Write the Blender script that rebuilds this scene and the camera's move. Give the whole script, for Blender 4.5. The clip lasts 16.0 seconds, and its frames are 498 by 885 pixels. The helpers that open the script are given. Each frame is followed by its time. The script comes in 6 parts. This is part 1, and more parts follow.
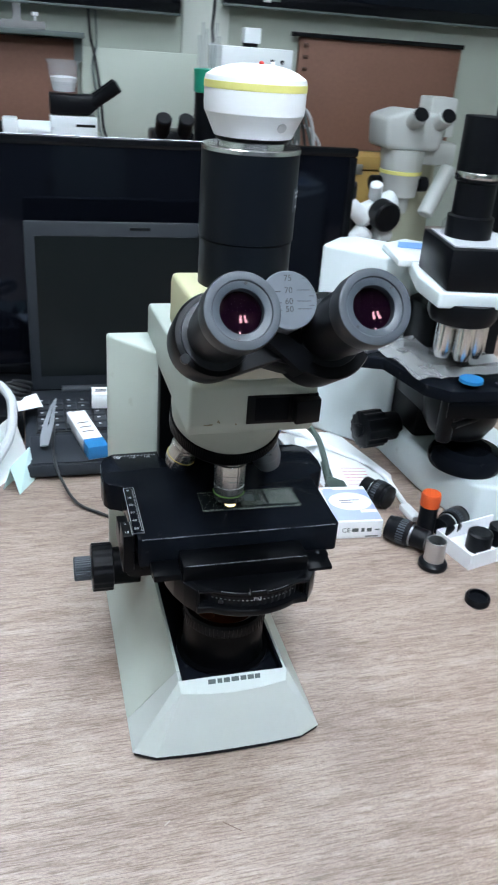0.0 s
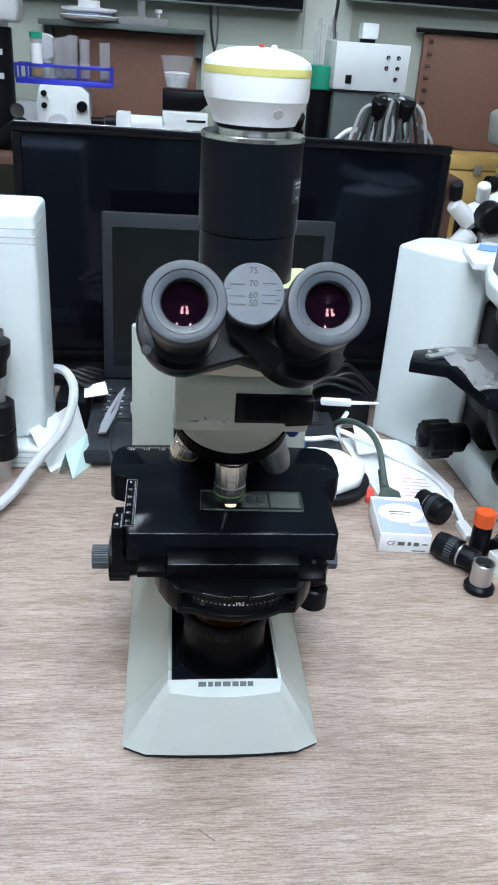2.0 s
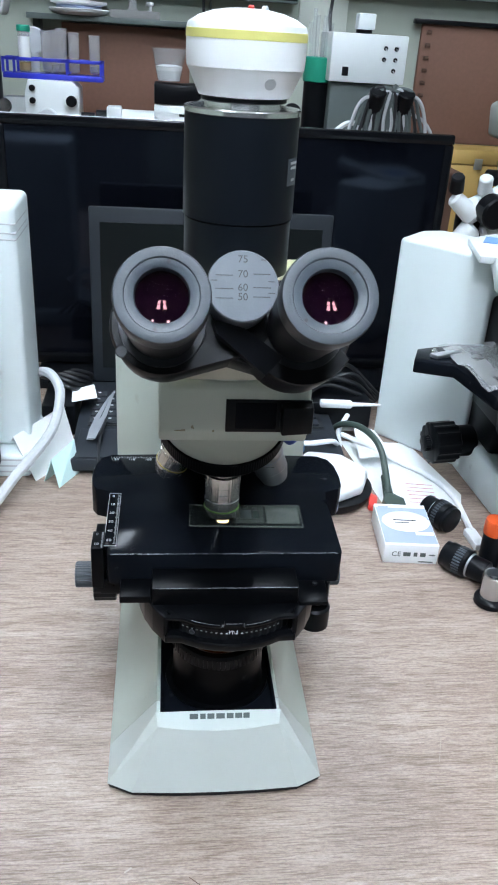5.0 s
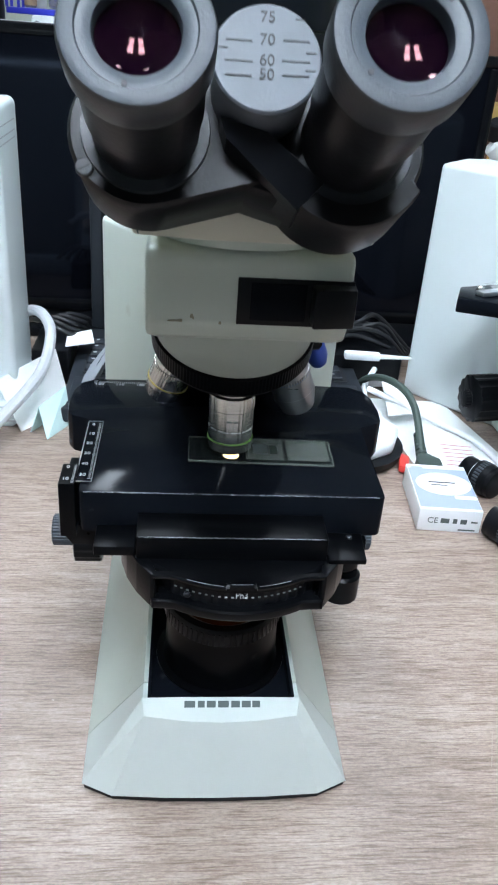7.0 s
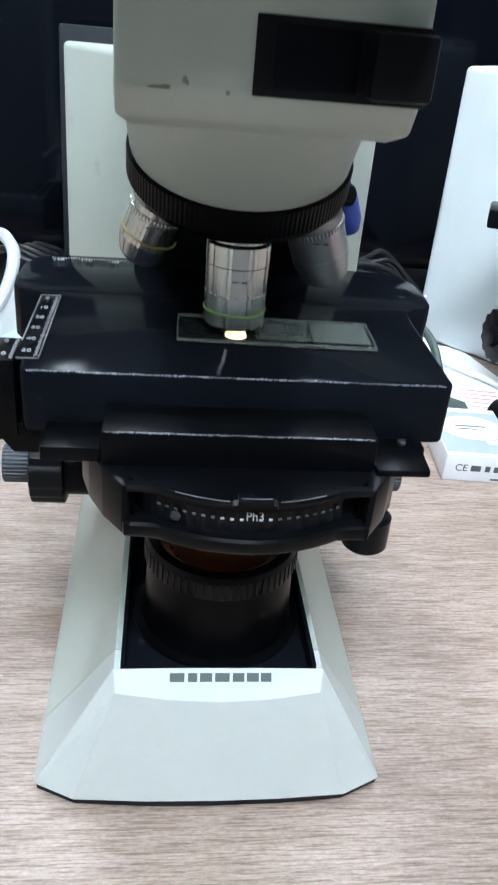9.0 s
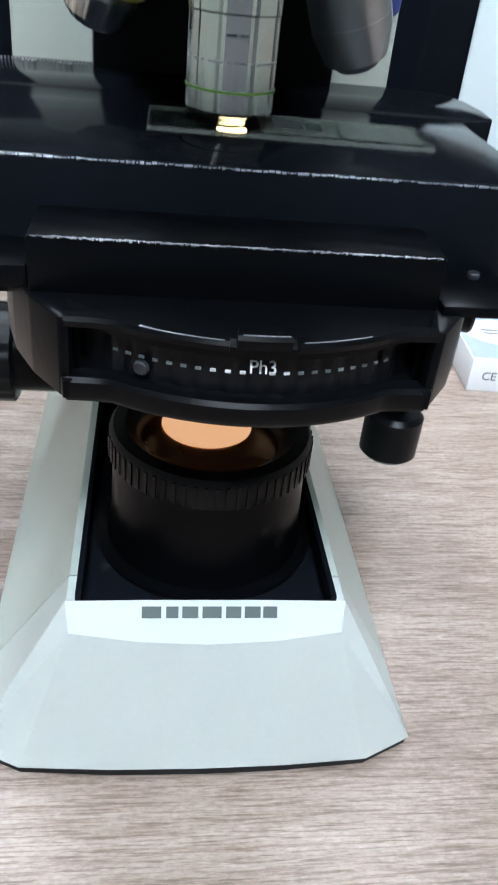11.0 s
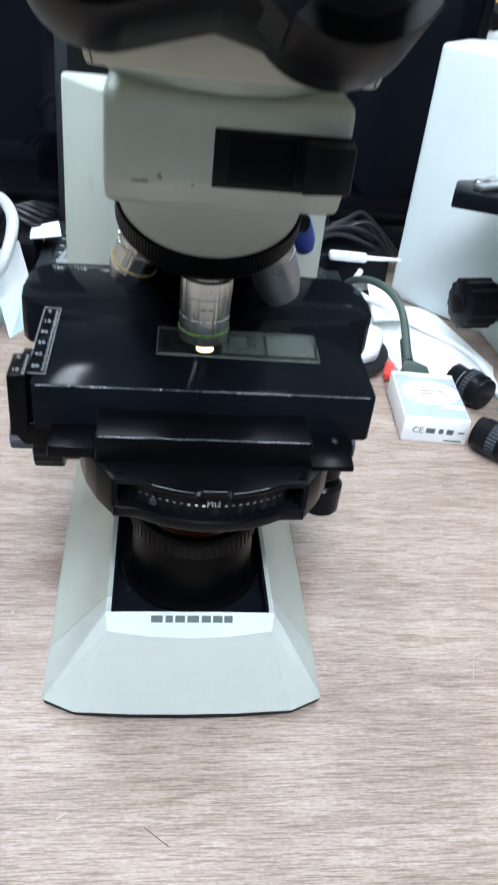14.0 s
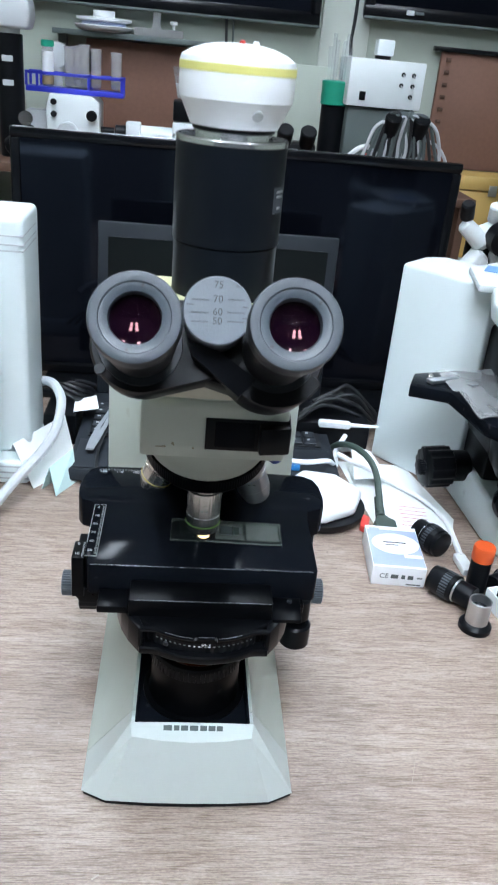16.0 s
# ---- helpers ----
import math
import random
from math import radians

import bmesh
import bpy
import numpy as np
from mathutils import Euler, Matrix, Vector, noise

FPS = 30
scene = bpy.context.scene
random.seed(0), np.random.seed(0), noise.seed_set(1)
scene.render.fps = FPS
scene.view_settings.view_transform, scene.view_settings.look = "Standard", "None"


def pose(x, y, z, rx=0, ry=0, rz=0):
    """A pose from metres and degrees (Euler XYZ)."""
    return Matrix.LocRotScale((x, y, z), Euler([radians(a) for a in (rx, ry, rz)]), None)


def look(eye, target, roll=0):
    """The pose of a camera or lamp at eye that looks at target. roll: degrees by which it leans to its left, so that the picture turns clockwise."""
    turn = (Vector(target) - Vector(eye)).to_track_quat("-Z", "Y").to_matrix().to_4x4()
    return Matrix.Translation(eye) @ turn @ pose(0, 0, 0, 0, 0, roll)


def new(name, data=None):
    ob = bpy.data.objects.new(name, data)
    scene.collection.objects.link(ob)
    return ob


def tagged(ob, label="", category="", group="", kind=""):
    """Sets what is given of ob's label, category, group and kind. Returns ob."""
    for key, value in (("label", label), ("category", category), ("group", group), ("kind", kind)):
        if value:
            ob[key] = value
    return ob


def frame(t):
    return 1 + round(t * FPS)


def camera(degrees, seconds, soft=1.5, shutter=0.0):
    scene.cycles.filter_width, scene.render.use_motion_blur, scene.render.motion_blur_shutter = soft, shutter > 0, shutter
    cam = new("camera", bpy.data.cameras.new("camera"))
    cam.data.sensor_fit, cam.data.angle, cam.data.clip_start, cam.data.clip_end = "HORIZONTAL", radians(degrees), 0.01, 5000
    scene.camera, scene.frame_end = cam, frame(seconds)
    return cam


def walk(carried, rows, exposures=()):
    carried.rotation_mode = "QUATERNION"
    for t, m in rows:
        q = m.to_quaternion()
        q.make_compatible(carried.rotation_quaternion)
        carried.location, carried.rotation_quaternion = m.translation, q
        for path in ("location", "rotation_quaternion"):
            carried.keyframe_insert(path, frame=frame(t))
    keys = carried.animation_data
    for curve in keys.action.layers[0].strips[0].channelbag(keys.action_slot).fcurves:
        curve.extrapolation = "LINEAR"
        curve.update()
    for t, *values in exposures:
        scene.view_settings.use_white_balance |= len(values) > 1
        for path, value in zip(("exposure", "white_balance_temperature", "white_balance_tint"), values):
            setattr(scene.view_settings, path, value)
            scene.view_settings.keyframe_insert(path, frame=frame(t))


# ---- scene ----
cam = camera(34.8, 16.0, soft=2.0, shutter=0.5)
PATH = [
    (0, (-0.1383, -0.4603, 0.5235), (0.2955, 1.0043, -0.2408), 4.4),
    (0.5, (-0.0948, -0.4612, 0.5303), (0.2084, 1.0308, -0.2434), 4.7),
    (1, (-0.0709, -0.4603, 0.5261), (0.1597, 1.0419, -0.2536), 4.4),
    (1.5, (-0.0589, -0.4620, 0.5244), (0.1409, 1.0436, -0.2579), 4.3),
    (2, (-0.0487, -0.4577, 0.5201), (0.1290, 1.0504, -0.2613), 4.1),
    (2.5, (-0.0461, -0.4560, 0.5184), (0.1264, 1.0521, -0.2639), 4.2),
    (3, (-0.0401, -0.4543, 0.5167), (0.1247, 1.0547, -0.2656), 3.9),
    (5.5, (-0.0393, -0.3988, 0.4885), (0.1426, 1.1093, -0.2929), 3.6),
    (6, (-0.0273, -0.3852, 0.4646), (0.1486, 1.1213, -0.3211), 3.7),
    (6.5, (-0.0333, -0.3467, 0.4355), (0.1272, 1.1538, -0.3638), 4.3),
    (7, (-0.0290, -0.3211, 0.4142), (0.1264, 1.1734, -0.3971), 4.4),
    (7.5, (-0.0273, -0.2921, 0.3928), (0.1315, 1.1973, -0.4270), 4.5),
    (8, (-0.0282, -0.2639, 0.3655), (0.1341, 1.2212, -0.4637), 4.6),
    (8.5, (-0.0273, -0.2460, 0.3442), (0.1443, 1.2357, -0.4885), 4.9),
    (9, (-0.0282, -0.2408, 0.3211), (0.1648, 1.2383, -0.5107), 5.4),
    (9.5, (-0.0273, -0.2306, 0.2980), (0.1828, 1.2468, -0.5320), 5.7),
    (10, (-0.0248, -0.2161, 0.2664), (0.1913, 1.2682, -0.5500), 5.6),
    (12.5, (-0.0188, -0.1435, 0.2511), (0.2220, 1.1170, -0.8722), 8.6),
    (13, (-0.0196, -0.1921, 0.2938), (0.2306, 1.0852, -0.8105), 8.7),
    (13.5, (-0.0231, -0.2434, 0.3450), (0.2126, 1.0837, -0.7045), 8.0),
    (14, (-0.0239, -0.2878, 0.3852), (0.1862, 1.1051, -0.5807), 6.8),
    (14.5, (-0.0231, -0.3271, 0.4227), (0.1657, 1.1128, -0.4757), 6.3),
    (15, (-0.0196, -0.3647, 0.4569), (0.1520, 1.1153, -0.3775), 5.9),
    (15.5, (-0.0205, -0.3945, 0.4859), (0.1443, 1.1119, -0.3015), 5.6),
    (16, (-0.0214, -0.4193, 0.5107), (0.1324, 1.1051, -0.2442), 5.5),
]
walk(cam, [(t, look(eye, target, roll)) for t, eye, target, roll in PATH],
     exposures=[(0, 0.0), (3, 0.0), (5.5, 0.02), (7, 0.08), (8, 0.2), (9, 0.25), (10, 0.28), (12.5, 0.26), (13.5, 0.28), (14, 0.28), (14.5, 0.24), (15, 0.15), (16, 0.05)])

# ---- world and light ----
world = bpy.data.worlds.new("room_air")
world.use_nodes = True
world.node_tree.nodes["Background"].inputs[0].default_value = (0.75, 0.85, 1.0, 1)
world.node_tree.nodes["Background"].inputs[1].default_value = 0.05
scene.world = world
PANEL_GLOW = 65.0
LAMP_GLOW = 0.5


# ---- materials ----
def mat(name, color, rough=0.5, metal=0.0, vary=0.08, scale=60.0, bump=0.1, spots=0.0, spot_color=(0.2, 0.18, 0.14), coat=0.0, stretch=(1, 1, 1), fine=0.0, spec=0.5, tint=(1, 1, 1), relief=0.0004):
    """Principled paint with broad stains, fine grain, uneven gloss and a little relief."""
    m = bpy.data.materials.new(name)
    m.use_nodes = True
    nt = m.node_tree
    b = nt.nodes["Principled BSDF"]
    co = nt.nodes.new("ShaderNodeTexCoord")
    mp = nt.nodes.new("ShaderNodeMapping")
    mp.inputs["Scale"].default_value = stretch
    nt.links.new(co.outputs["Object"], mp.inputs[0])

    def noise_node(s, detail=4.0):
        n = nt.nodes.new("ShaderNodeTexNoise")
        n.inputs["Scale"].default_value, n.inputs["Detail"].default_value = s, detail
        nt.links.new(mp.outputs[0], n.inputs["Vector"])
        return n
    broad, grain = noise_node(scale * 0.25), noise_node(scale * 8)
    ramp = nt.nodes.new("ShaderNodeValToRGB")
    lo = [max(0, c * (1 - vary)) for c in color]
    hi = [min(1, c * (1 + vary)) for c in color]
    ramp.color_ramp.elements[0].position, ramp.color_ramp.elements[1].position = 0.3, 0.7
    ramp.color_ramp.elements[0].color, ramp.color_ramp.elements[1].color = (*lo, 1), (*hi, 1)
    nt.links.new(broad.outputs[0], ramp.inputs[0])
    col = ramp.outputs[0]
    if fine:
        mx = nt.nodes.new("ShaderNodeMixRGB")
        mx.blend_type, mx.inputs[0].default_value = "OVERLAY", fine
        nt.links.new(col, mx.inputs[1])
        nt.links.new(grain.outputs[0], mx.inputs[2])
        col = mx.outputs[0]
    if spots:
        sp = noise_node(scale * 1.3, 6)
        sr = nt.nodes.new("ShaderNodeValToRGB")
        sr.color_ramp.elements[0].position, sr.color_ramp.elements[1].position = 0.70 - spots * 0.1, 0.78
        nt.links.new(sp.outputs[0], sr.inputs[0])
        mul = nt.nodes.new("ShaderNodeMath")
        mul.operation, mul.inputs[1].default_value = "MULTIPLY", 0.6
        nt.links.new(sr.outputs[0], mul.inputs[0])
        mx = nt.nodes.new("ShaderNodeMixRGB")
        nt.links.new(mul.outputs[0], mx.inputs[0])
        nt.links.new(col, mx.inputs[1])
        mx.inputs[2].default_value = (*spot_color, 1)
        col = mx.outputs[0]
    nt.links.new(col, b.inputs["Base Color"])
    rr = nt.nodes.new("ShaderNodeMapRange")
    rr.inputs["To Min"].default_value, rr.inputs["To Max"].default_value = max(0.02, rough - 0.07), min(1, rough + 0.07)
    nt.links.new(broad.outputs[0], rr.inputs[0])
    nt.links.new(rr.outputs[0], b.inputs["Roughness"])
    b.inputs["Metallic"].default_value = metal
    b.inputs["Coat Weight"].default_value = coat
    b.inputs["Specular IOR Level"].default_value = spec
    b.inputs["Specular Tint"].default_value = (*tint, 1)
    if bump:
        bp = nt.nodes.new("ShaderNodeBump")
        bp.inputs["Strength"].default_value, bp.inputs["Distance"].default_value = bump, relief
        nt.links.new(grain.outputs[0], bp.inputs["Height"])
        nt.links.new(bp.outputs[0], b.inputs["Normal"])
    return m


def glass(name, color=(1, 1, 1), rough=0.02, ior=1.5, thin=0.0):
    """Clear glass or plastic; thin mixes in plain transparency for thin walls."""
    m = bpy.data.materials.new(name)
    m.use_nodes = True
    nt = m.node_tree
    b = nt.nodes["Principled BSDF"]
    b.inputs["Base Color"].default_value = (*color, 1)
    b.inputs["Roughness"].default_value, b.inputs["IOR"].default_value = rough, ior
    b.inputs["Transmission Weight"].default_value = 1.0
    if thin:
        tr = nt.nodes.new("ShaderNodeBsdfTransparent")
        tr.inputs[0].default_value = (*color, 1)
        mx = nt.nodes.new("ShaderNodeMixShader")
        mx.inputs[0].default_value = thin
        b.inputs["Transmission Weight"].default_value = 0.0
        nt.links.new(b.outputs[0], mx.inputs[1])
        nt.links.new(tr.outputs[0], mx.inputs[2])
        nt.links.new(mx.outputs[0], nt.nodes["Material Output"].inputs[0])
    return m


def glow(name, color, strength):
    m = bpy.data.materials.new(name)
    m.use_nodes = True
    b = m.node_tree.nodes["Principled BSDF"]
    b.inputs["Base Color"].default_value = (0.8, 0.8, 0.8, 1)
    b.inputs["Emission Color"].default_value = (*color, 1)
    b.inputs["Emission Strength"].default_value = strength
    return m


def wood_table():
    """Grey-brown laminate with long grain along x, pores, and fine scratches."""
    m = bpy.data.materials.new("table_laminate")
    m.use_nodes = True
    nt = m.node_tree
    b = nt.nodes["Principled BSDF"]
    co = nt.nodes.new("ShaderNodeTexCoord")

    def field(scale, stretch, detail=6.0, distortion=0.0, rough=0.6):
        mp = nt.nodes.new("ShaderNodeMapping")
        mp.inputs["Scale"].default_value = stretch
        nt.links.new(co.outputs["Object"], mp.inputs[0])
        n = nt.nodes.new("ShaderNodeTexNoise")
        n.inputs["Scale"].default_value, n.inputs["Detail"].default_value = scale, detail
        n.inputs["Distortion"].default_value, n.inputs["Roughness"].default_value = distortion, rough
        nt.links.new(mp.outputs[0], n.inputs["Vector"])
        return n
    bands = field(6.0, (0.6, 3.6, 1), 6, 1.0)
    streak = field(26.0, (1.0, 9.0, 1), 8, 0.5, 0.75)
    pores = field(95.0, (0.55, 10.0, 1), 5, 0.25, 0.62)
    ramp = nt.nodes.new("ShaderNodeValToRGB")
    e = ramp.color_ramp.elements
    e[0].position, e[0].color = 0.34, (0.198, 0.138, 0.106, 1)
    e[1].position, e[1].color = 0.66, (0.455, 0.365, 0.312, 1)
    mid = ramp.color_ramp.elements.new(0.5)
    mid.color = (0.325, 0.246, 0.203, 1)
    add = nt.nodes.new("ShaderNodeMixRGB")
    add.inputs[0].default_value = 0.55
    nt.links.new(bands.outputs[0], add.inputs[1])
    nt.links.new(streak.outputs[0], add.inputs[2])
    nt.links.new(add.outputs[0], ramp.inputs[0])
    pr = nt.nodes.new("ShaderNodeValToRGB")
    pr.color_ramp.elements[0].position, pr.color_ramp.elements[0].color = 0.36, (0.40, 0.33, 0.29, 1)
    pr.color_ramp.elements[1].position, pr.color_ramp.elements[1].color = 0.53, (1, 1, 1, 1)
    nt.links.new(pores.outputs[0], pr.inputs[0])
    mul = nt.nodes.new("ShaderNodeMixRGB")
    mul.blend_type, mul.inputs[0].default_value = "MULTIPLY", 0.72
    nt.links.new(ramp.outputs[0], mul.inputs[1])
    nt.links.new(pr.outputs[0], mul.inputs[2])
    fleck = field(420.0, (0.7, 1.6, 1), 4, 0.0, 0.7)
    fr = nt.nodes.new("ShaderNodeValToRGB")
    fr.color_ramp.elements[0].position, fr.color_ramp.elements[0].color = 0.38, (0.30, 0.30, 0.30, 1)
    fr.color_ramp.elements[1].position, fr.color_ramp.elements[1].color = 0.66, (0.72, 0.72, 0.72, 1)
    nt.links.new(fleck.outputs[0], fr.inputs[0])
    ov = nt.nodes.new("ShaderNodeMixRGB")
    ov.blend_type, ov.inputs[0].default_value = "OVERLAY", 0.42
    nt.links.new(mul.outputs[0], ov.inputs[1])
    nt.links.new(fr.outputs[0], ov.inputs[2])
    nt.links.new(ov.outputs[0], b.inputs["Base Color"])
    rr = nt.nodes.new("ShaderNodeMapRange")
    rr.inputs["To Min"].default_value, rr.inputs["To Max"].default_value = 0.30, 0.50
    nt.links.new(streak.outputs[0], rr.inputs[0])
    nt.links.new(rr.outputs[0], b.inputs["Roughness"])
    bp = nt.nodes.new("ShaderNodeBump")
    bp.inputs["Strength"].default_value, bp.inputs["Distance"].default_value = 0.25, 0.0006
    nt.links.new(pores.outputs[0], bp.inputs["Height"])
    nt.links.new(bp.outputs[0], b.inputs["Normal"])
    return m


M_TABLE = wood_table()
M_GREY = mat("grey_green_enamel", (0.475, 0.53, 0.48), 0.38, 0, 0.05, 40, 0.12, spots=0.25, spot_color=(0.33, 0.32, 0.25))
M_COVER_GREY = mat("cool_grey_base_cover", (0.545, 0.595, 0.575), 0.42, 0, 0.04, 40, 0.15, spots=0.1, spot_color=(0.4, 0.42, 0.42))
M_CREAM = mat("grey_cream_plastic", (0.56, 0.55, 0.46), 0.42, 0, 0.06, 40, 0.1, spots=0.2, spot_color=(0.36, 0.34, 0.27))
# for the unseen south wall; its dark colour stands for a dim room end
M_BACKWALL = mat("dimmed_unseen_wall", (0.12, 0.125, 0.13), 0.8, 0, 0.06, 6, 0.2)
M_IVORY = mat("aged_ivory_plastic", (0.60, 0.585, 0.36), 0.4, 0, 0.08, 40, 0.08)
M_LIP = mat("pale_grey_enamel", (0.60, 0.645, 0.625), 0.36, 0, 0.03, 40, 0.1)
M_SATIN = mat("satin_black_metal", (0.0022, 0.0025, 0.0032), 0.30, 0, 0.2, 60, 0.12, spots=0.06, spot_color=(0.03, 0.03, 0.03), spec=0.085)
M_GLOSS = mat("gloss_black_stage_paint", (0.0055, 0.0068, 0.0095), 0.12, 0, 0.2, 50, 0.04, spots=0.05, spot_color=(0.05, 0.05, 0.055), spec=0.036)
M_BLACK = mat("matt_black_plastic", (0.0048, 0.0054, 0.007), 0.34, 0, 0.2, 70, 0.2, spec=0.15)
M_RUBBER = mat("grey_eyecup_rubber", (0.048, 0.057, 0.068), 0.42, 0, 0.12, 120, 0.3, spots=0.2, spot_color=(0.09, 0.10, 0.11), spec=0.28)
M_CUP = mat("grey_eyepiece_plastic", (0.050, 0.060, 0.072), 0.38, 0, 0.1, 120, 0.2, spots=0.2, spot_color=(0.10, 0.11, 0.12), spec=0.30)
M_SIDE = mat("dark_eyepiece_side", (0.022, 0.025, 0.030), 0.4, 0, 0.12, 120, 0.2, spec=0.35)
M_TUBE = mat("dark_blue_grey_tube_paint", (0.0045, 0.0062, 0.0092), 0.36, 0, 0.1, 30, 0.1, spec=0.16)
M_WORN = mat("bare_worn_metal_edge", (0.24, 0.25, 0.27), 0.5, 0.5, 0.5, 200, 0.3)
M_CHROME = mat("turned_chrome", (0.74, 0.74, 0.72), 0.18, 1, 0.10, 60, 0.0)
tang = M_CHROME.node_tree.nodes.new("ShaderNodeTangent")
tang.direction_type, tang.axis = "RADIAL", "Z"
M_CHROME.node_tree.links.new(tang.outputs[0], M_CHROME.node_tree.nodes["Principled BSDF"].inputs["Tangent"])
M_CHROME.node_tree.nodes["Principled BSDF"].inputs["Anisotropic"].default_value = 0.92
M_CHROME.node_tree.nodes["Principled BSDF"].inputs["Anisotropic Rotation"].default_value = 0.25
M_STEEL = mat("satin_steel", (0.60, 0.61, 0.63), 0.38, 1, 0.1, 60, 0.1)
M_TWEEZER = mat("dull_nickel", (0.34, 0.36, 0.39), 0.5, 0.4, 0.1, 60, 0.1)
M_OBJECTIVE = mat("satin_nickel_barrel", (0.44, 0.45, 0.48), 0.36, 0.85, 0.08, 60, 0.1)
M_DISC = mat("grey_scale_disc", (0.088, 0.102, 0.120), 0.42, 0, 0.12, 120, 0.2, spots=0.2, spot_color=(0.14, 0.15, 0.16), spec=0.3)
M_POLISH = mat("polished_ring", (0.88, 0.88, 0.88), 0.2, 1, 0.06, 60, 0.0)
M_GRIME = mat("brown_grime", (0.27, 0.25, 0.18), 0.7, 0, 0.2, 90, 0.0)
M_CAPBLUE = mat("deep_blue_plastic", (0.025, 0.06, 0.30), 0.4, 0, 0.1, 60, 0.05)
M_COPPER = mat("copper_toned_lens", (0.34, 0.15, 0.075), 0.28, 0.7, 0.1, 60, 0.0)
M_BORE = mat("dark_copper_bore", (0.055, 0.022, 0.012), 0.3, 0.5, 0.1, 60, 0.0)
M_WHITE = mat("white_enamel", (0.72, 0.76, 0.77), 0.36, 0, 0.04, 25, 0.08, spots=0.06, spot_color=(0.5, 0.52, 0.5))
M_WHITEPL = mat("white_plastic", (0.80, 0.82, 0.84), 0.4, 0, 0.03, 40, 0.05)
M_COLDWHITE = mat("pale_blue_white_enamel", (0.69, 0.76, 0.77), 0.4, 0, 0.04, 25, 0.08, spots=0.05, spot_color=(0.4, 0.42, 0.42))
M_YELLOW = mat("yellow_band", (0.72, 0.68, 0.22), 0.45, 0, 0.05, 60, 0.05)
M_RED = mat("red_plastic", (0.62, 0.05, 0.04), 0.4, 0, 0.1, 60, 0.05)
M_ORANGE = mat("orange_red_plastic_cap", (0.72, 0.10, 0.022), 0.45, 0, 0.1, 90, 0.1)
M_PAPER = mat("white_paper", (0.80, 0.82, 0.82), 0.8, 0, 0.03, 50, 0.1)
M_TEAL = mat("pale_teal_paper", (0.56, 0.76, 0.75), 0.8, 0, 0.03, 50, 0.1)
M_CARTON = mat("white_carton", (0.80, 0.81, 0.83), 0.55, 0, 0.03, 50, 0.05)
M_LILAC = mat("lilac_blue_print", (0.35, 0.41, 0.60), 0.55, 0, 0.05, 50, 0.0)
M_PRINT = mat("dark_print", (0.018, 0.018, 0.022), 0.6, 0, 0.1, 50, 0.0)
M_LOGO = mat("grey_green_print", (0.075, 0.10, 0.098), 0.5, 0, 0.1, 50, 0.0)
M_MARK = mat("white_engraving_paint", (0.50, 0.51, 0.52), 0.55, 0, 0.2, 90, 0.0)
M_SCREEN = mat("glossy_black_screen", (0.0025, 0.003, 0.005), 0.09, 0, 0.2, 10, 0.0, spec=0.34, tint=(0.62, 0.74, 1.0))
M_BEZEL = mat("glossy_black_bezel", (0.004, 0.0045, 0.006), 0.2, 0, 0.2, 20, 0.0, spec=0.25)
M_LCD = mat("matt_laptop_screen", (0.005, 0.007, 0.0078), 0.3, 0, 0.1, 10, 0.0, spec=0.25)
M_LAPTOP = mat("dark_laptop_plastic", (0.018, 0.022, 0.028), 0.5, 0, 0.15, 80, 0.2, spec=0.3)
M_KEYS = mat("black_key_plastic", (0.012, 0.013, 0.015), 0.45, 0, 0.2, 80, 0.1)
M_WALL = mat("grey_green_wall_paint", (0.40, 0.44, 0.38), 0.8, 0, 0.05, 6, 0.2)
M_PILASTER = mat("pale_wall_paint", (0.52, 0.55, 0.50), 0.8, 0, 0.04, 6, 0.2)
M_PANEL = mat("pale_green_white_board", (0.50, 0.55, 0.48), 0.6, 0, 0.03, 8, 0.1)
M_CORK = mat("brown_board", (0.20, 0.098, 0.068), 0.7, 0, 0.10, 12, 0.3, fine=0.15)
M_DARKWOOD = mat("dark_brown_wood", (0.10, 0.05, 0.032), 0.6, 0, 0.15, 14, 0.2)
M_SHELF = mat("grey_green_shelf_metal", (0.10, 0.125, 0.12), 0.5, 0, 0.1, 20, 0.1)
M_FLOOR = mat("grey_floor", (0.30, 0.30, 0.29), 0.5, 0, 0.1, 6, 0.1)
M_CEIL = mat("white_ceiling", (0.76, 0.76, 0.74), 0.85, 0, 0.03, 6, 0.1)
M_BLUE = mat("blue_plastic", (0.025, 0.035, 0.48), 0.4, 0, 0.1, 60, 0.05)
M_SKYBLUE = mat("sky_blue_plastic", (0.02, 0.19, 0.45), 0.4, 0, 0.1, 60, 0.05)
M_GREEN = mat("green_plastic", (0.01, 0.27, 0.17), 0.4, 0, 0.1, 60, 0.05)
M_AMBER = mat("amber_wood", (0.58, 0.38, 0.12), 0.45, 0, 0.15, 12, 0.1)
M_TUBEGLASS = glass("frosted_clear_plastic", (0.80, 0.79, 0.80), 0.25, 1.3, 0.78)
M_CLEAR = glass("clear_plastic", (0.93, 0.94, 0.95), 0.08, 1.4, 0.92)
M_CRINKLE = glass("crinkled_clear_plastic", (0.90, 0.91, 0.92), 0.18, 1.5, 0.70)
M_SLIDE = glass("slide_glass", (0.93, 0.96, 0.94), 0.05, 1.5, 0.95)
M_COVER = glass("frosted_sample_film", (0.62, 0.67, 0.63), 0.3, 1.5, 0.88)
